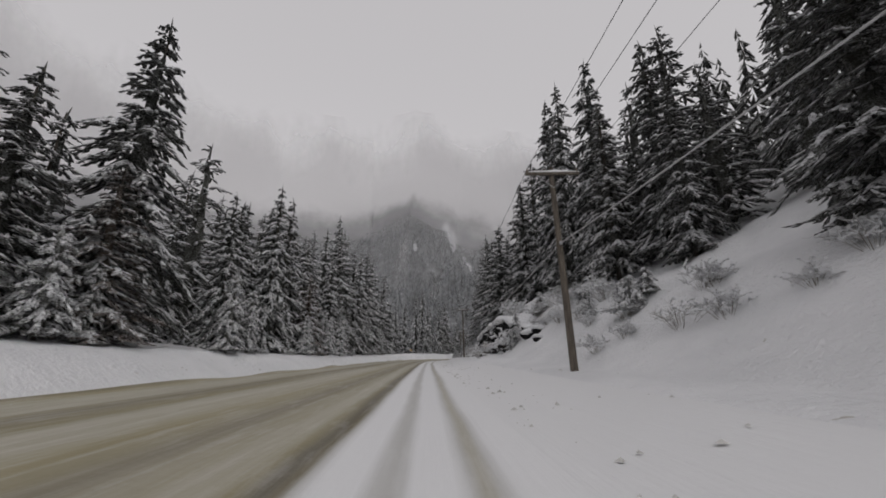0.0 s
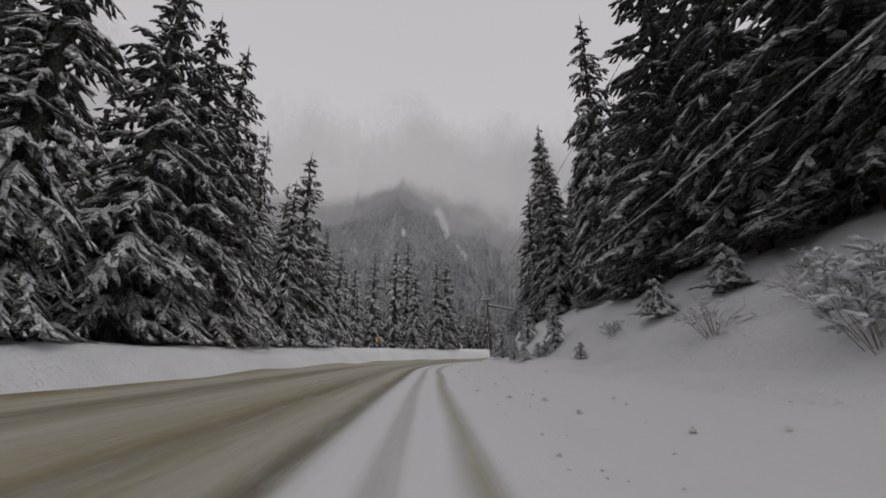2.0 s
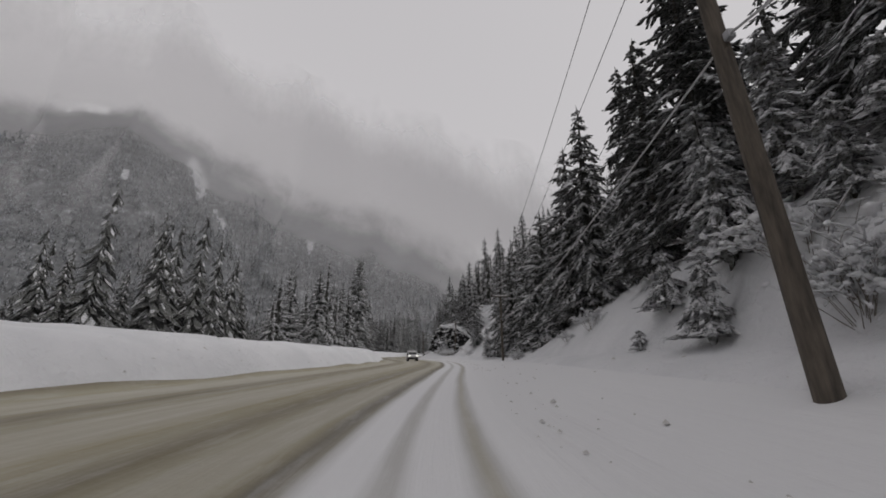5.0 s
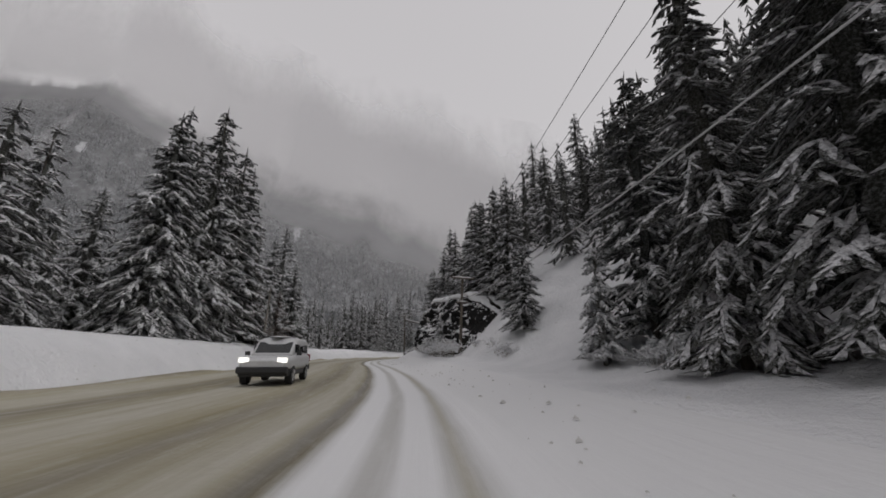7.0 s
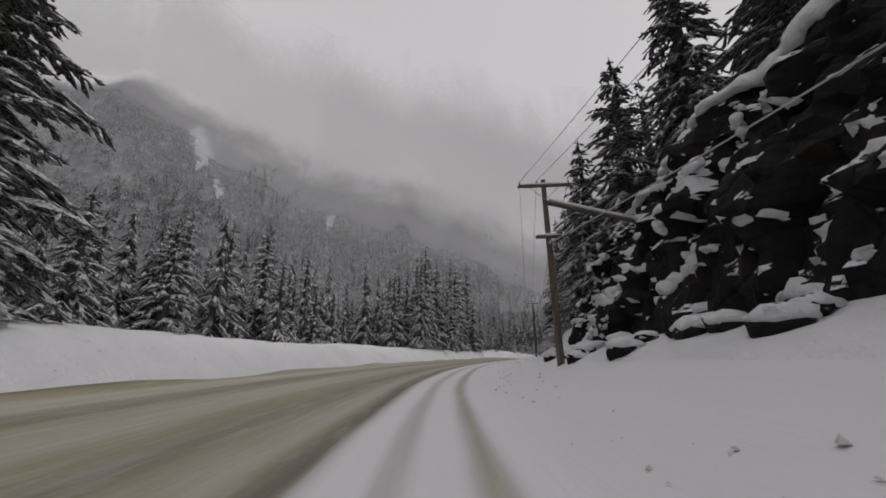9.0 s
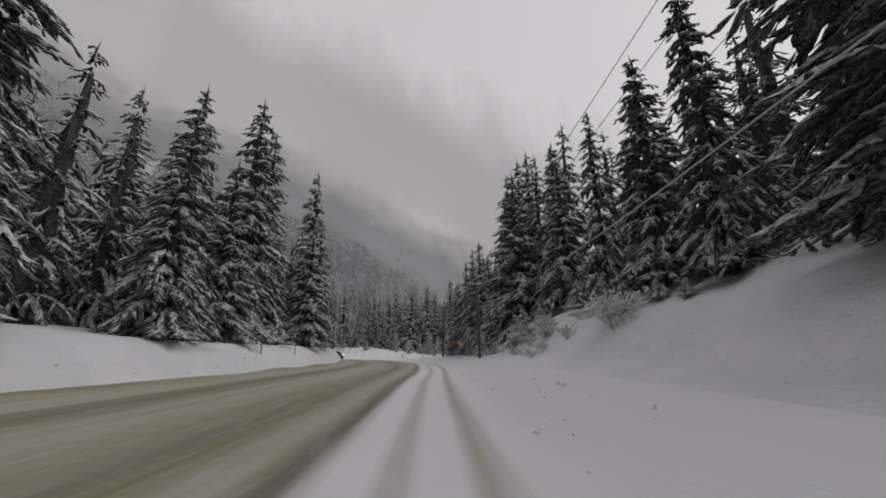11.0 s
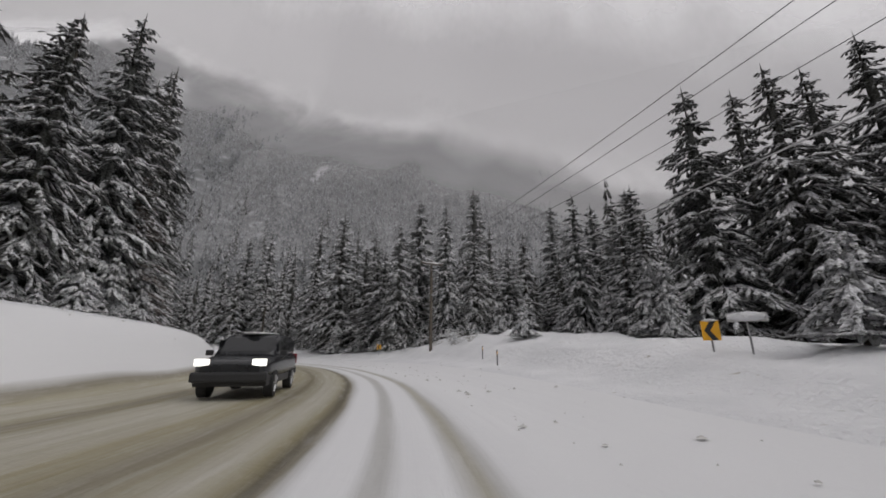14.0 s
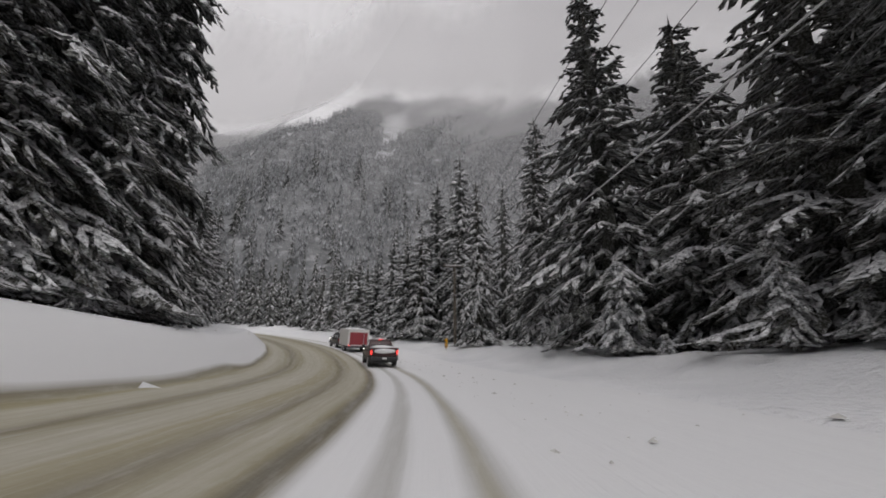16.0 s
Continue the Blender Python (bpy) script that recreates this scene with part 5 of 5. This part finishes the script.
def clods():
    r = random.Random(17)
    verts, faces = [], []
    for _ in range(2600):
        s = r.uniform(-30, 540)
        u = r.choice((-1, 1, 1)) * 1.0
        u = r.gauss(-11.6, 0.7) if u < 0 else 1.5 + abs(r.gauss(0, 1.8))
        x, y = (float(v) for v in on_road(s, u))
        z = float(land(np.array([s]), np.array([u]), np.array([x]), np.array([y]))[0])
        w = 0.02 + 0.07 * r.random() ** 3
        b = len(verts)
        for dx, dy, dz in ((1, 0, 0), (0, 1, 0), (-1, 0, 0), (0, -1, 0), (0, 0, 0.8)):
            verts.append((x + dx * w * r.uniform(0.6, 1.5), y + dy * w * r.uniform(0.6, 1.5), z + 0.03 + dz * w * r.uniform(0.6, 1.3)))
        faces += [(b, b + 1, b + 4), (b + 1, b + 2, b + 4), (b + 2, b + 3, b + 4), (b + 3, b, b + 4)]
    ob = new("snow_clods", mesh_of("snow_clods", verts, faces, [CLOD]))
    tagged(ob, "small dirty lumps of snow scattered along the road edges", "snow lumps", kind="stuff")


clods()

# ---- power line ----


def utility_pole(x, y, heading, tall, tilt=0.0, strut=0.0, second=False):
    """A wooden pole with its crossarm square to the line; strut: length of a side arm towards the slope."""
    z = float(height(x, y)[0])
    t = thing("utility_pole", pose(x, y, z - 0.3, 0, tilt, -math.degrees(heading)), "weathered wooden utility pole with a snowy crossarm" + (" and side strut" if strut else ""), "utility pole",
              "power line poles")
    part("pole", rod((0, 0, 0), (0, 0, tall + 0.3), 0.165, 0.115, 12), POLE_WOOD, t)
    arms = [(tall - 0.05, 1.25)] + ([(tall - 2.6, 0.6)] if second else [])
    for h, half in arms:
        arm = part("crossarm", block((2 * half, 0.11, 0.13), (0, -0.13, h), 0.012), POLE_WOOD, t)
        part("arm_snow", blob((0.95 * half, 0.08, 0.07), (0, -0.13, h + 0.1), 3, 0.35), SNOW, arm, "ridge of snow along the crossarm")
    for q in (-1.15, -0.35, 1.15):
        part("insulator", rod((q, -0.13, tall + 0.02), (q, -0.13, tall + 0.2), 0.05, 0.035, 8), CERAMIC, t)
    for q in (-1, 1):
        part("brace", rod((0, -0.12, tall - 0.75), (q * 0.72, -0.13, tall - 0.1), 0.018, None, 5), STEEL, t)
    part("cable_clamp", block((0.12, 0.12, 0.16), (0, -0.2, 5.6), 0.02), STEEL, t)
    if strut:
        a, b = Vector((0, 0, tall - 0.85)), Vector((strut, 0.3, tall - 0.85 - 0.24 * strut))
        part("strut", rod(a, b, 0.11, 0.10, 10), POLE_WOOD, t)
        cap = rod(a + Vector((0.2, 0, 0.13)), b + Vector((0, 0, 0.14)), 0.09, 0.10, 8)
        part("strut_snow", cap, SNOW, t, "snow lying along the strut")
    return z


POLES = [(-45, 5.5, 9.3, 0, 0, 0), (15.6, 5.9, 9.0, -1.5, 0, 0), (73, 6.6, 9.2, -1, 0, 0), (132.3, 4.7, 9.0, -2.5, 4.2, 0), (161.5, 4.9, 8.4, -3, 5.0, 0), (207, 6.2, 8.6, 0, 0, 0),
         (252.5, 7.6, 7.9, 2.5, 0, 1), (295.2, 4.8, 8.5, -1, 4.6, 1), (341, 6.3, 8.6, 0, 0, 0), (386.7, 5.2, 8.2, -2, 0, 0), (422.4, 11.3, 6.9, 0, 0, 0),
         (463.2, 8.5, 8.8, 0, 0, 0), (512, 9.0, 8.8, 0, 0, 0)]
spots = [tuple(float(v) for v in on_road(s, u)) for s, u, *_ in POLES]
tops = []
for i, ((x, y), (s, u, tall, tilt, strut, second)) in enumerate(zip(spots, POLES)):
    (ax, ay), (bx, by) = spots[max(0, i - 1)], spots[min(len(spots) - 1, i + 1)]
    h = math.atan2(bx - ax, by - ay)
    z = utility_pole(x, y, h, tall, tilt, strut, second)
    turn = Matrix.Translation((x, y, z - 0.3)) @ Matrix.Rotation(-h, 4, "Z") @ Matrix.Rotation(radians(tilt), 4, "Y")
    tops.append([turn @ Vector((q, -0.13, tall + 0.2)) for q in (-1.15, -0.35, 1.15)] + [turn @ Vector((0, -0.25, 5.6))])


def wire(a, b, sag, radius, mat, label):
    n = 16
    bm = bmesh.new()
    rings = []
    side = (b - a).cross(Vector((0, 0, 1))).normalized()
    for i in range(n + 1):
        f = i / n
        p = a.lerp(b, f) - Vector((0, 0, 4 * sag * f * (1 - f)))
        rings.append([bm.verts.new(p + side * radius * math.cos(k) + Vector((0, 0, radius * math.sin(k)))) for k in (0.8, 2.4, 3.9, 5.5)])
    for p, q in zip(rings, rings[1:]):
        for k in range(4):
            bm.faces.new((p[k], p[(k + 1) % 4], q[(k + 1) % 4], q[k]))
    me = bpy.data.meshes.new("wire")
    bm.to_mesh(me)
    bm.free()
    me.materials.append(mat)
    tagged(new("power_wire" if radius < 0.02 else "phone_cable", me), label, "wire" if radius < 0.02 else "cable", "overhead lines")


for p, q in zip(tops, tops[1:]):
    for k in range(3):
        wire(p[k], q[k], 0.7, 0.010, CABLE, "thin black overhead power wire between poles")
    wire(p[3], q[3], 0.9, 0.021, ICED_CABLE, "thick phone cable coated with snow below the wires")


# ---- road signs ----


def sign(name, x, y, z, facing, plates, label, post=True):
    """plates: outline, offset, material, name, depth. facing: the bearing from which it is read, in radians."""
    t = thing(name, pose(x, y, z, 0, 0, math.degrees(-facing)), label, "road sign")
    g = float(height(x, y)[0])
    if post:
        part("post", rod((0, 0.05, g - z - 0.2), (0, 0.05, 0.3), 0.03, None, 8), STEEL, t)
    for points, off, mat, nm, d in plates:
        bm = outline(points, d)
        bm.transform(Matrix.Translation((0, off, 0)))
        part(nm, bm, mat, t)
    return t


def rect(w, h, cx=0.0, cz=0.0):
    return [(cx - w / 2, cz - h / 2), (cx + w / 2, cz - h / 2), (cx + w / 2, cz + h / 2), (cx - w / 2, cz + h / 2)]


def chevron(x, y, z, facing, to_left, w=0.5, h=0.6):
    k = 1 if to_left else -1
    v = [(k * a * w, b * h) for a, b in ((-0.36, 0), (0.02, 0.5), (0.36, 0.5), (-0.02, 0), (0.36, -0.5), (0.02, -0.5))]
    s = sign("chevron_sign", x, y, z, facing, [(rect(w, h), 0, SIGN_YELLOW, "plate", 0.012), (v if k > 0 else v[::-1], -0.010, SIGN_BLACK, "arrow", 0.004)],
             "yellow chevron sign with a black arrow on a steel post")
    part("snow", blob((0.5 * w, 0.05, 0.04), (0, 0, h / 2 + 0.02), 4), SNOW, s, "strip of snow on the sign's edge")


def curve_sign(x, y, z, facing, side=0.52):
    d = side * 0.7071
    arc = [(0.34 * d * math.cos(a), 0.30 * d * math.sin(a)) for a in np.linspace(0, math.pi * 0.86, 14)]
    inn = [(0.22 * d * math.cos(a), 0.18 * d * math.sin(a)) for a in np.linspace(math.pi * 0.86, 0, 14)]
    hook = [(0.34 * d, -0.36 * d)] + arc + inn + [(0.22 * d, -0.36 * d)]
    head = [(-0.50 * d, 0.20 * d), (-0.34 * d, -0.22 * d), (-0.06 * d, 0.10 * d)]
    s = sign("curve_sign", x, y, z, facing, [([(0, -d), (d, 0), (0, d), (-d, 0)], 0, SIGN_YELLOW, "plate", 0.012), (hook, -0.010, SIGN_BLACK, "arrow", 0.004),
             (head, -0.010, SIGN_BLACK, "arrowhead", 0.004), (rect(0.3, 0.26, 0.42, -0.38), 0.0, SIGN_YELLOW, "speed_tab", 0.012),
             (rect(0.06, 0.13, 0.37, -0.38), -0.010, SIGN_BLACK, "bar", 0.004), (rect(0.06, 0.13, 0.47, -0.38), -0.010, SIGN_BLACK, "bar", 0.004)],
             "yellow diamond warning sign with a black hairpin arrow")
    part("snow", blob((0.2, 0.05, 0.05), (0.42, 0, -0.23), 6), SNOW, s, "snow on the tab's upper edge")


def facing_at(s):
    return float(np.interp(s, RS, RH))


x, y, _ = spot(400.6, 5.6)
curve_sign(x, y, 2.75, facing_at(392) + 0.15)
x, y, _ = spot(439.3, 10.0)
chevron(x, y, 1.93, facing_at(430) + 0.5, True, 0.5, 0.62)
x, y, _ = spot(475.0, 8.4)
chevron(x, y, 2.0, facing_at(468) + 0.6, True)
x, y, _ = spot(129.6, -12.2)
chevron(x, y, 3.35, facing_at(118) - 0.3, False, 0.55, 0.65)
x, y, _ = spot(438.6, 10.6)
bar = sign("guide_sign", x, y, 2.3, facing_at(430) + 0.5, [(rect(1.05, 0.26), 0, DIRTY_WHITE, "plate", 0.02), (rect(0.75, 0.07, 0, 0), -0.014, SIGN_BLACK, "bar", 0.004)],
           "wide low guide sign plastered over with snow")
part("snow", blob((0.54, 0.07, 0.15), (0, -0.03, 0.02), 8, 0.15), SNOW, bar, "snow plastered over the sign's face")
x, y, _ = spot(512.0, 8.0)
stripes = [([(-0.14, z0), (0.14, z0 + 0.16), (0.14, z0 + 0.26), (-0.14, z0 + 0.10)], -0.010, SIGN_BLACK, "stripe", 0.004) for z0 in (-0.42, -0.20, 0.02)]
sign("hazard_marker", x, y, 2.3, facing_at(480) + 0.3, [(rect(0.28, 0.9), 0, SIGN_YELLOW, "plate", 0.012)] + stripes, "yellow hazard marker with slanted black stripes on a post")
x, y, _ = spot(44.5, 6.7)
sign("notice_board", x, y, 2.55, facing_at(38) + 0.5, [(rect(0.42, 0.62), 0, DIRTY_WHITE, "plate", 0.02), (rect(0.26, 0.05, 0, 0.12), -0.014, SIGN_BLACK, "bar", 0.004),
     (rect(0.26, 0.05, 0, -0.02), -0.014, SIGN_BLACK, "bar", 0.004)], "small pale notice board half buried in snow")


def marker_post(s, u):
    x, y, z = spot(s, u)
    t = thing("marker_post", pose(x, y, z - 0.2, 0, 0, math.degrees(-facing_at(s))), "slim dark snow marker post standing in the bank", "marker post", "marker posts")
    part("post", block((0.06, 0.03, 1.05), (0, 0, 0.5), 0.008), BLACK, t)
    part("reflector", block((0.045, 0.012, 0.14), (0, -0.022, 0.86), 0.004), SIGN_YELLOW, t, "yellow reflector")


for s, u in ((433, 7.4), (429, 5.4), (448.5, 6.5), (452, 7.3), (421, 6.0), (372, -12.0), (379, -12.0)):
    marker_post(s, u)


# ---- vehicles standing on the road ----


def wheel(parent, x, y, r, w):
    k = part("wheel", rod((x - w / 2, y, r), (x + w / 2, y, r), r, None, 20), RUBBER, parent)
    out = 1 if x > 0 else -1
    rim = rod((x + out * w * 0.40, y, r), (x + out * w * 0.51, y, r), 0.2 * r, 0.16 * r, 12)
    for i in range(5):
        a = 6.283 * i / 5
        end = (x + out * w * 0.47, y + 0.64 * r * math.cos(a), r + 0.64 * r * math.sin(a))
        rod((x + out * w * 0.47, y, r), end, 0.11 * r, 0.14 * r, 6, rim)
    part("rim", rim, STEEL, k, "dull silver five-spoke wheel rim")


def hull(stations, segs=7):
    """A rounded shell from stations along y: y, half width, bottom, top, how square it is."""
    bm = bmesh.new()
    rings = []
    for y, w, z0, z1, sq in stations:
        ring = []
        for i in range(4 * segs):
            a = 2 * math.pi * (i + 0.5) / (4 * segs)
            c, n = math.cos(a), math.sin(a)
            k = (abs(c) ** sq + abs(n) ** sq) ** (-1 / sq)
            ring.append(bm.verts.new((w * c * k, y, (z0 + z1) / 2 + (z1 - z0) / 2 * n * k)))
        rings.append(ring)
    m = 4 * segs
    for p, q in zip(rings, rings[1:]):
        for i in range(m):
            bm.faces.new((p[i], q[i], q[(i + 1) % m], p[(i + 1) % m]))
    bm.faces.new(rings[0])
    bm.faces.new(rings[-1][::-1])
    bmesh.ops.recalc_face_normals(bm, faces=bm.faces[:])
    for f in bm.faces:
        f.smooth = len(f.verts) == 4
    return bm


def plank(size, at, bevel=0.02, turn=None, taper=None):
    return block(size, at, bevel, turn, taper)


def lane_spot(s, u, back=False):
    x, y, _ = spot(s, u)
    return x, y, facing_at(s) + (math.pi if back else 0)


def on_wheels(x, y, heading):
    """The pose of a vehicle that stands on the road's slope."""
    d = 1.6
    f, b = (float(height(x + k * d * math.sin(heading), y + k * d * math.cos(heading))[0]) for k in (1, -1))
    return pose(x, y, (f + b) / 2 + 0.02, math.degrees(math.atan2(f - b, 2 * d)), 0, -math.degrees(heading))


def pickup(x, y, heading):
    t = thing("pickup_truck", on_wheels(x, y, heading), "dark red pickup truck dusted with snow, brake lights on", "pickup truck")
    part("chassis", plank((1.86, 5.3, 0.34), (0, 0, 0.52), 0.05), BLACK, t)
    part("body", hull([(-2.70, 0.94, 0.64, 1.16, 8), (-2.6, 0.98, 0.60, 1.20, 8), (0.9, 0.99, 0.58, 1.20, 7), (1.3, 0.98, 0.58, 1.17, 6), (2.4, 0.95, 0.60, 1.12, 6), (2.72, 0.88, 0.64, 1.06, 5), (2.82, 0.76, 0.7, 1.0, 4)]), DARK_RED, t)
    bed = part("bed", plank((1.98, 1.9, 0.16), (0, -1.8, 1.24), 0.05), DARK_RED, t)
    part("bed_snow", blob((0.86, 0.9, 0.16), (0, -1.78, 1.30), 3, 0.2), SNOW, bed, "snow filling the truck bed")
    part("cab", hull([(-0.78, 0.84, 1.1, 1.24, 6), (-0.70, 0.85, 1.08, 1.66, 6), (-0.48, 0.82, 1.08, 1.84, 6), (0.5, 0.83, 1.08, 1.86, 6), (0.8, 0.82, 1.08, 1.78, 6), (1.55, 0.84, 1.08, 1.2, 6)]), DARK_RED, t)
    part("rear_window", plank((1.36, 0.03, 0.42), (0, -0.67, 1.55), 0.01, Matrix.Rotation(radians(-30), 4, "X")), GLASS, t)
    for q in (-1, 1):
        part("side_window", plank((0.03, 1.5, 0.38), (q * 0.815, 0.2, 1.52), 0.01, Matrix.Rotation(radians(q * -4), 4, "Y")), GLASS, t)
        part("tail_light", plank((0.13, 0.06, 0.30), (q * 0.90, -2.70, 1.02), 0.02), RED_LAMP, t, "lit red tail light")
        part("mirror", plank((0.22, 0.1, 0.22), (q * 1.08, 0.95, 1.32), 0.03), BLACK, t)
        part("headlight", plank((0.4, 0.08, 0.2), (q * 0.72, 2.78, 0.98), 0.03), HEAD_LAMP, t)
    gate = part("tailgate", plank((1.56, 0.07, 0.5), (0, -2.72, 1.02), 0.03), DARK_RED, t)
    part("tailgate_snow", blob((0.78, 0.05, 0.17), (0, -2.755, 1.10), 9, 0.2), SNOW, gate, "snow caked on the tailgate")
    part("brake_light", plank((0.3, 0.05, 0.05), (0, -0.52, 1.84), 0.01), RED_LAMP, t, "lit red high brake light")
    bumper = part("bumper", plank((1.9, 0.2, 0.24), (0, -2.8, 0.6), 0.05), BLACK, t)
    part("plate_bar", plank((0.32, 0.02, 0.12), (0, -2.91, 0.62), 0.004), DIRTY_WHITE, bumper)
    part("roof_snow", blob((0.62, 0.72, 0.06), (0, 0.35, 1.87), 5, 0.25), SNOW, t, "thin snow on the roof")
    for q in (-1, 1):
        for yy in (-1.75, 1.75):
            wheel(t, q * 0.86, yy, 0.39, 0.27)
        part("mud_flap", plank((0.28, 0.02, 0.36), (q * 0.84, -2.25, 0.42), 0.005), RUBBER, t)


def wagon(name, x, y, heading, paint, label, category, tall=1.8, lit=False):
    """A boxy sport utility car or van."""
    t = thing(name, on_wheels(x, y, heading), label, category)
    part("sill", plank((1.8, 4.5, 0.3), (0, 0, 0.48), 0.05), BLACK, t)
    part("body", hull([(-2.40, 0.78, 0.66, 1.02, 4), (-2.34, 0.90, 0.56, 1.14, 5), (-1.9, 0.96, 0.50, 1.20, 6), (0.6, 0.97, 0.48, 1.19, 6), (1.1, 0.96, 0.50, 1.14, 6), (1.9, 0.93, 0.52, 1.06, 5),
                       (2.28, 0.86, 0.56, 0.98, 5), (2.40, 0.72, 0.62, 0.90, 4)]), paint, t)
    part("cabin", hull([(-2.30, 0.80, 1.06, 1.16, 5), (-2.08, 0.83, 1.02, tall - 0.12, 5), (-1.75, 0.83, 1.02, tall, 6), (-0.2, 0.84, 1.02, tall, 6), (0.45, 0.82, 1.02, tall - 0.08, 6), (1.25, 0.80, 1.04, 1.17, 5)]), paint, t)
    for q in (-1, 1):
        for yy, w in ((-1.4, 0.85), (-0.45, 0.85), (0.45, 0.75)):
            part("side_window", plank((0.03, w, 0.36), (q * 0.832, yy, 1.40), 0.012, Matrix.Rotation(radians(q * -4), 4, "Y")), GLASS, t)
        part("headlight", plank((0.36, 0.08, 0.18), (q * 0.7, 2.36, 0.95), 0.03), HEAD_LAMP, t)
        part("tail_light", plank((0.14, 0.06, 0.36), (q * 0.86, -2.35, 1.0), 0.02), RED_LAMP if lit else TRAILER_RED, t)
        part("mirror", plank((0.2, 0.1, 0.16), (q * 1.03, 0.95, 1.2), 0.03), BLACK, t)
        part("roof_rail", rod((q * 0.68, -1.7, tall + 0.05), (q * 0.68, 0.5, tall + 0.05), 0.022, None, 6), BLACK, t)
        for yy in (-1.4, 1.42):
            wheel(t, q * 0.84, yy, 0.36, 0.25)
    part("rear_window", plank((1.3, 0.03, 0.4), (0, -2.19, 1.42), 0.012, Matrix.Rotation(radians(-22), 4, "X")), GLASS, t)
    part("windscreen", plank((1.36, 0.03, 0.72), (0, 0.90, 1.44), 0.012, Matrix.Rotation(radians(52), 4, "X")), GLASS, t)
    part("front_bumper", plank((1.86, 0.2, 0.26), (0, 2.34, 0.58), 0.06), BLACK, t)
    part("rear_bumper", plank((1.86, 0.2, 0.26), (0, -2.36, 0.58), 0.06), BLACK, t)
    part("roof_snow", blob((0.6, 1.3, 0.05), (0, -0.5, tall + 0.01), 7, 0.25), SNOW, t, "thin snow on the roof")


def cargo_trailer(x, y, heading):
    t = thing("cargo_trailer", on_wheels(x, y, heading), "white box trailer with a red rear door and snow on top", "trailer")
    part("box", plank((2.3, 4.6, 1.75), (0, 0, 1.5), 0.05), DIRTY_WHITE, t)
    door = part("rear_door", plank((1.9, 0.05, 1.3), (0, -2.31, 1.42), 0.02), TRAILER_RED, t, "red rear door")
    part("hinge_bar", plank((0.05, 0.05, 1.2), (0.55, -2.35, 1.42), 0.01), STEEL, door)
    part("snow", blob((1.1, 2.2, 0.14), (0, 0, 2.4), 12, 0.2), SNOW, t, "snow along the roof")
    part("chassis", plank((2.1, 4.9, 0.16), (0, 0.1, 0.55), 0.03), BLACK, t)
    part("drawbar", rod((0, 2.2, 0.52), (0, 3.5, 0.5), 0.05, None, 8), BLACK, t)
    for q in (-1, 1):
        part("tail_light", plank((0.14, 0.05, 0.12), (q * 1.0, -2.34, 0.72), 0.02), RED_LAMP, t)
        for yy in (-0.5, 0.35):
            wheel(t, q * 1.02, yy, 0.36, 0.22)


pickup(*lane_spot(504.5, -0.3))
cargo_trailer(*lane_spot(519.5, 0.0))
wagon("tow_car", *lane_spot(525.6, 0.0), DARK_PAINT, "dark car towing the box trailer", "car")
wagon("suv", *lane_spot(442.2, -4.5, True), DARK_PAINT, "black sport utility car on the slushy far lane", "car")
wagon("van", *lane_spot(232.8, -5.5, True), GREY_WHITE, "pale grey family van on the slushy far lane", "van", 1.9)
